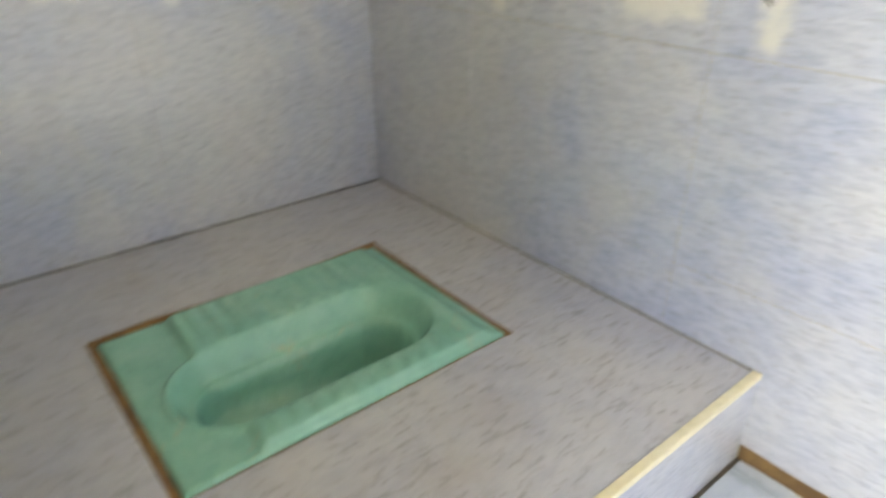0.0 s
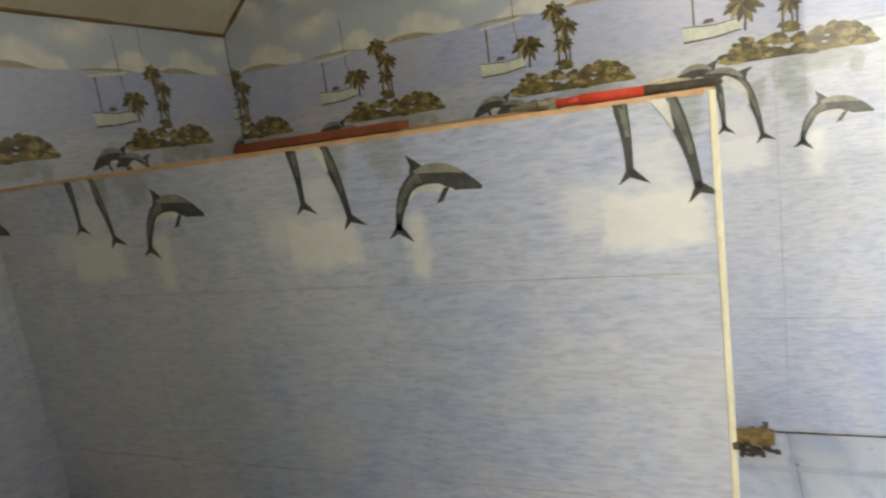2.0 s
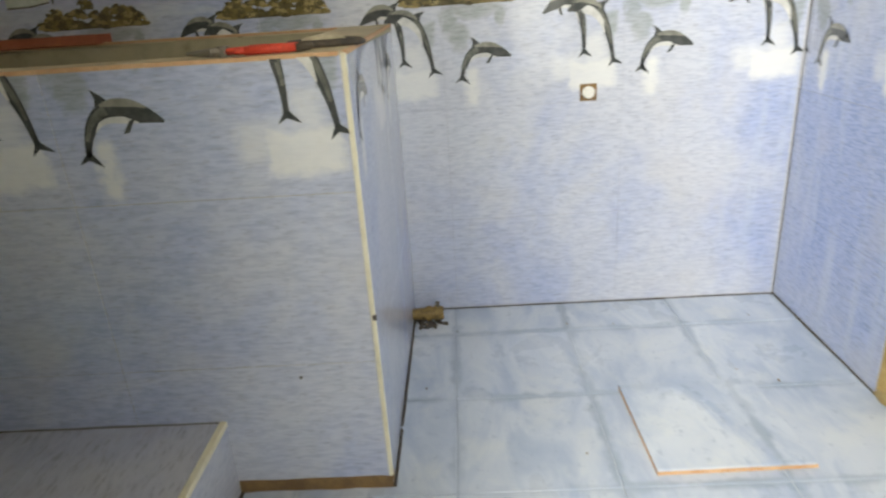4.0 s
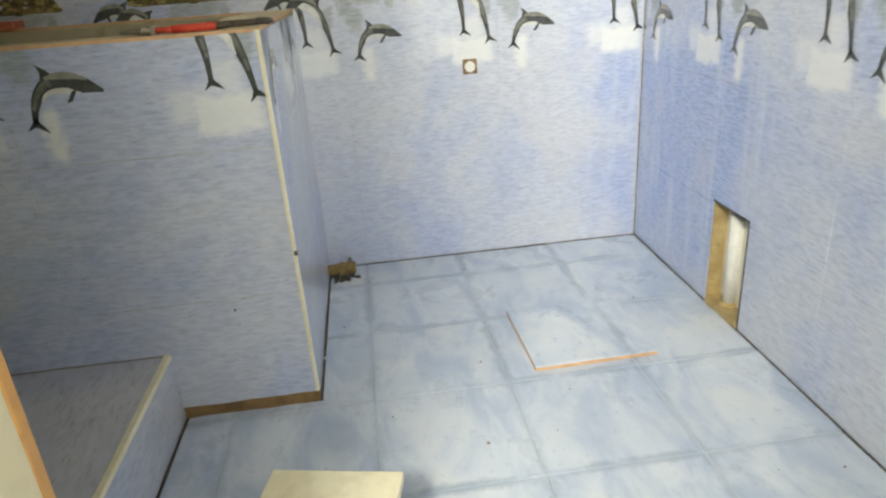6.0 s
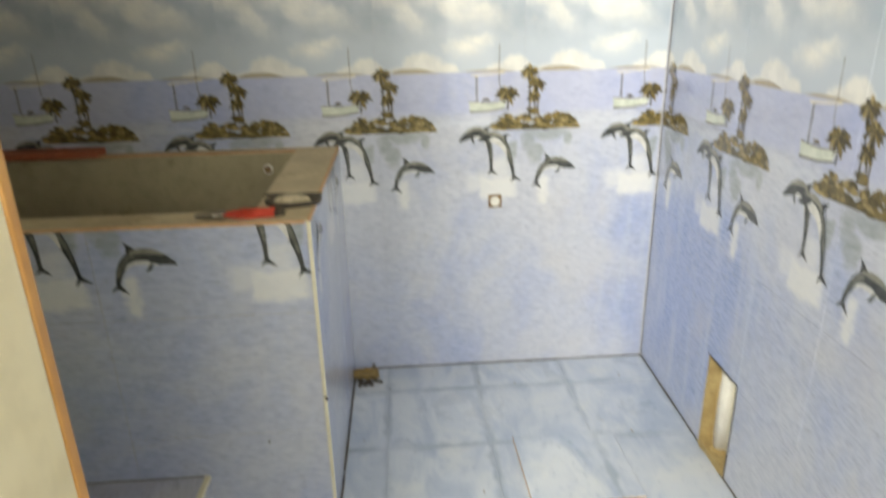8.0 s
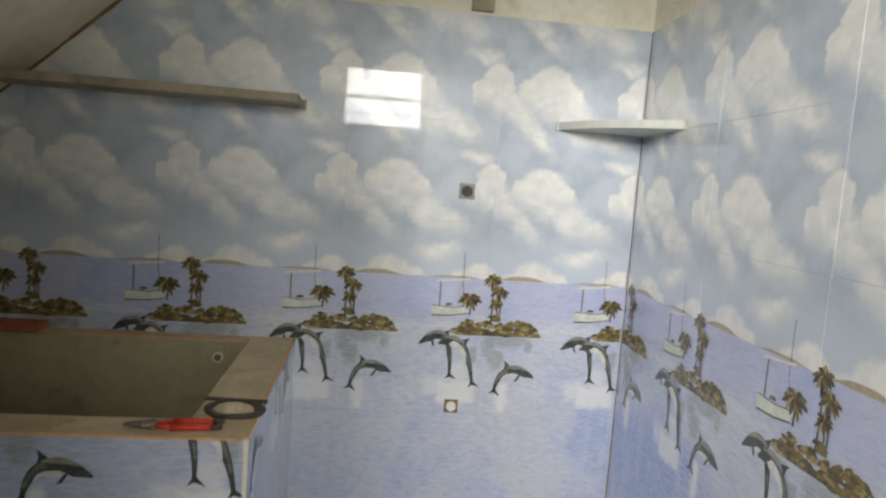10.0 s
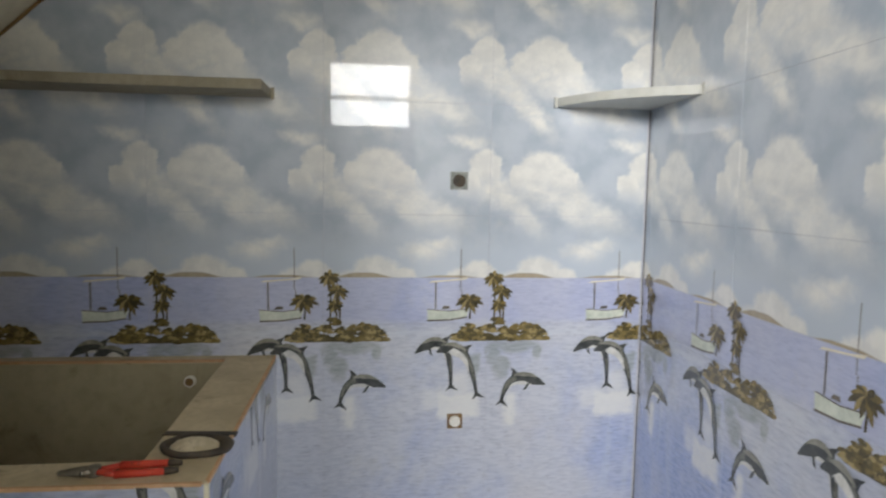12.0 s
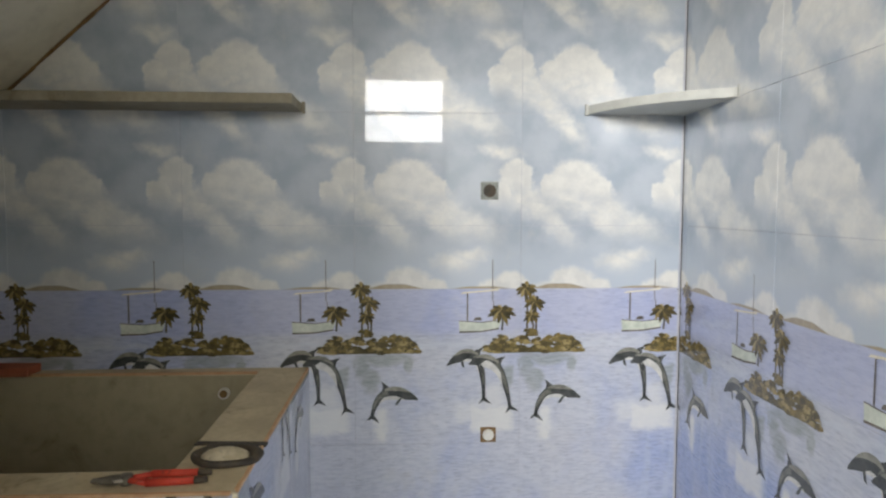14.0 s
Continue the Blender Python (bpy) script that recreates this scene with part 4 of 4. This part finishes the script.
plank = thing("board", "red-brown wooden board lying on the back rim", "board")
part("wood", roughen(block(FAR - 0.075, FAR - 0.006, 0.985, LEFT - 0.02, TANK_Z + 0.012, TANK_Z + 0.038, 0.002), 0.001, 12, 4), M_REDWOOD, plank)

# ---- shelves ----
shelf = thing("wall_shelf", "long brown board shelf, darkened for shade, running into the sloping ceiling", "shelf")
part("board", roughen(block(FAR - 0.165, FAR, 0.215, 1.13, 1.645, 1.672, 0.002), 0.0012, 9, 6), M_SHELF_DARK, shelf)
part("end_cleat", block(FAR - 0.010, FAR, 0.205, 0.214, 1.640, 1.674, 0.001), M_SHELF_DARK, shelf)
corner = thing("corner_shelf", "pale grey bow-fronted corner shelf", "shelf")
pts = [(FAR, RIGHT), (FAR, -0.640), (FAR - 0.02, -0.640)]
for i in range(1, 12):
    t = i / 12
    bow = 0.045 * math.sin(math.pi * t)
    x, y = FAR - 0.02 + (1.475 - FAR + 0.02) * t, -0.640 + (RIGHT + 0.02 + 0.640) * t
    pts.append((x - bow * 0.64, y + bow * 0.77))
pts += [(1.475, RIGHT + 0.02), (1.475, RIGHT)]
part("board", prism(pts[::-1], 1.645, 1.670, 0.001), M_SHELF, corner)
part("end_cleat", block(FAR - 0.012, FAR, -0.640, -0.630, 1.642, 1.674, 0.001), M_SHELF, corner)
part("end_cleat", block(1.466, 1.475, RIGHT, RIGHT + 0.012, 1.642, 1.676, 0.001), M_SHELF, corner)

# ---- pipe outlets in the far wall ----
for (u, v, r), mat, cap, label in zip(DOTS, (M_MORTAR, M_GREY), (M_PVC, M_DARK), ("capped white water outlet in a square cut tile", "dark grey water outlet in a square cut tile")):
    o = thing("water_outlet", label, "water outlet", at=(FAR, -u, v))
    bm = block(0.001, 0.012, -r, r, -r, r)
    part("surround", roughen(bm, 0.001, 90, 3), mat, o)
    bm = rod((-0.006, 0, 0), (0.006, 0, 0), r * 0.72, seg=22)
    rod((-0.009, 0, 0), (-0.004, 0, 0), r * 0.50, seg=22, bm=bm)
    part("cap", bm, cap, o)
    if cap is M_DARK:
        part("collar", rod((-0.004, 0, 0), (0.004, 0, 0), r * 0.88, seg=22), M_GREY, o)

# ---- niche in the right wall ----
part("niche_lining", roughen(block(NICHE[0] + 0.001, NICHE[1] - 0.001, RIGHT - 0.056, RIGHT - 0.044, 0.0, NICHE[3]), 0.003, 30, 6), M_PLASTER, wall_right, "rough yellowed plaster")
part("niche_reveal", roughen(block(NICHE[1] - 0.006, NICHE[1] + 0.001, RIGHT - 0.05, RIGHT - 0.002, 0.0, NICHE[3]), 0.002, 30, 6), M_OCHRE, wall_right, "brown mortar reveal")
part("niche_reveal", roughen(block(NICHE[0] - 0.001, NICHE[0] + 0.004, RIGHT - 0.05, RIGHT - 0.002, 0.0, NICHE[3]), 0.002, 30, 6), M_MORTAR, wall_right, "brown mortar reveal")
npipe = thing("waste_pipe", "pale upright pipe standing in the wall niche", "pipe")
npipe.matrix_basis = SKEW
part("tube", rod((1.178, RIGHT - 0.036, 0.0), (1.178, RIGHT - 0.036, 0.308), 0.020, seg=20), M_PVC, npipe, smooth=True)
part("collar", roughen(rod((1.178, RIGHT - 0.034, 0.0), (1.178, RIGHT - 0.034, 0.030), 0.030, 0.024, 16), 0.004, 40), M_OCHRE, npipe, "brown mortar collar")
part("niche_heap", roughen(block(NICHE[0] + 0.002, NICHE[1] - 0.004, RIGHT - 0.045, RIGHT + 0.004, 0.0, 0.022), 0.008, 40, 5), M_OCHRE, wall_right, "crumbled ochre mortar")
part("niche_edge", roughen(block(NICHE[0] - 0.002, NICHE[1] + 0.002, RIGHT - 0.03, RIGHT + 0.0015, NICHE[3] - 0.003, NICHE[3] + 0.001), 0.001, 60, 5), M_JOINT, wall_right, "dark cut tile edge")
part("niche_edge", roughen(block(NICHE[0] - 0.003, NICHE[0] + 0.001, RIGHT - 0.03, RIGHT + 0.0015, 0.0, NICHE[3]), 0.001, 60, 5), M_JOINT, wall_right, "dark cut tile edge")

# ---- small things ----
batten = thing("wooden_batten", "short grey wooden batten fixed high on the plaster", "batten")
part("wood", roughen(block(FAR - 0.022, FAR + 0.004, -0.385, -0.312, TILED + 0.008, TOP - 0.01, 0.002), 0.001, 15, 5), M_SHELF_DARK, batten)
valve = thing("drain_valve", "old brass drain valve at the basin's foot", "valve")
part("body", roughen(rod((1.715, TANK_Y, 0.034), (1.715, 0.135, 0.034), 0.017, 0.021, 14), 0.002, 40), M_BRASS, valve)
part("nut", rod((1.715, 0.160, 0.034), (1.715, 0.146, 0.034), 0.026, seg=6), M_BRASS, valve)
part("cap", roughen(rod((1.715, 0.136, 0.034), (1.715, 0.108, 0.034), 0.026, 0.020, 10), 0.003, 40), M_BRASS, valve)
part("stem", rod((1.715, 0.125, 0.05), (1.715, 0.125, 0.072), 0.006, seg=10), M_STEEL, valve)
dirt = bmesh.new()
for i in range(60):
    own = bmesh.new()
    r = random.uniform(0.003, 0.011)
    bmesh.ops.create_icosphere(own, subdivisions=1, radius=r, matrix=Matrix.Translation((1.715 + random.gauss(0, 0.022), 0.150 + random.gauss(0, 0.03), r * 0.3)) @ Matrix.Diagonal((1, 1, 0.5, 1)))
    join(dirt, own)
tagged(part("dirt_heap", dirt, M_JOINT), "dark crumbled dirt under the drain valve", "dirt", kind="stuff")
loose = thing("loose_tile", "loose square floor tile lying on the floor, clay edge showing", "tile", at=(1.0, -0.663, 0), rz=0.8)
part("body", block(0, 0.315, 0, 0.325, 0.0015, 0.010), M_CLAY, loose, "orange clay body")
part("glaze", block(0, 0.315, 0, 0.325, 0.010, 0.0145, 0.001), M_FLOOR, loose)
stool = thing("stool", "low stool with a cream painted wooden top", "stool", at=(0.388, 0.157, 0), rz=-13)
part("seat", roughen(block(-0.125, 0.125, -0.111, 0.111, 0.172, 0.192, 0.003, seg=2), 0.0008, 12, 2), M_PAINT, stool)
for sx in (-1, 1):
    part("side_board", block(sx * 0.095 - 0.009, sx * 0.095 + 0.009, -0.095, 0.095, 0.0, 0.172, 0.002), M_WOOD, stool)
crumb = bmesh.new()
for i in range(16):
    x, y = random.uniform(0.5, 1.75), random.uniform(-0.88, 0.18)
    s = random.uniform(0.0015, 0.004)
    own = bmesh.new()
    bmesh.ops.create_icosphere(own, subdivisions=1, radius=s, matrix=Matrix.Translation((x, y, s * 0.5)))
    join(crumb, own)
tagged(part("crumbs", crumb, M_MORTAR), "small crumbs of mortar scattered on the floor", "crumbs", kind="stuff")
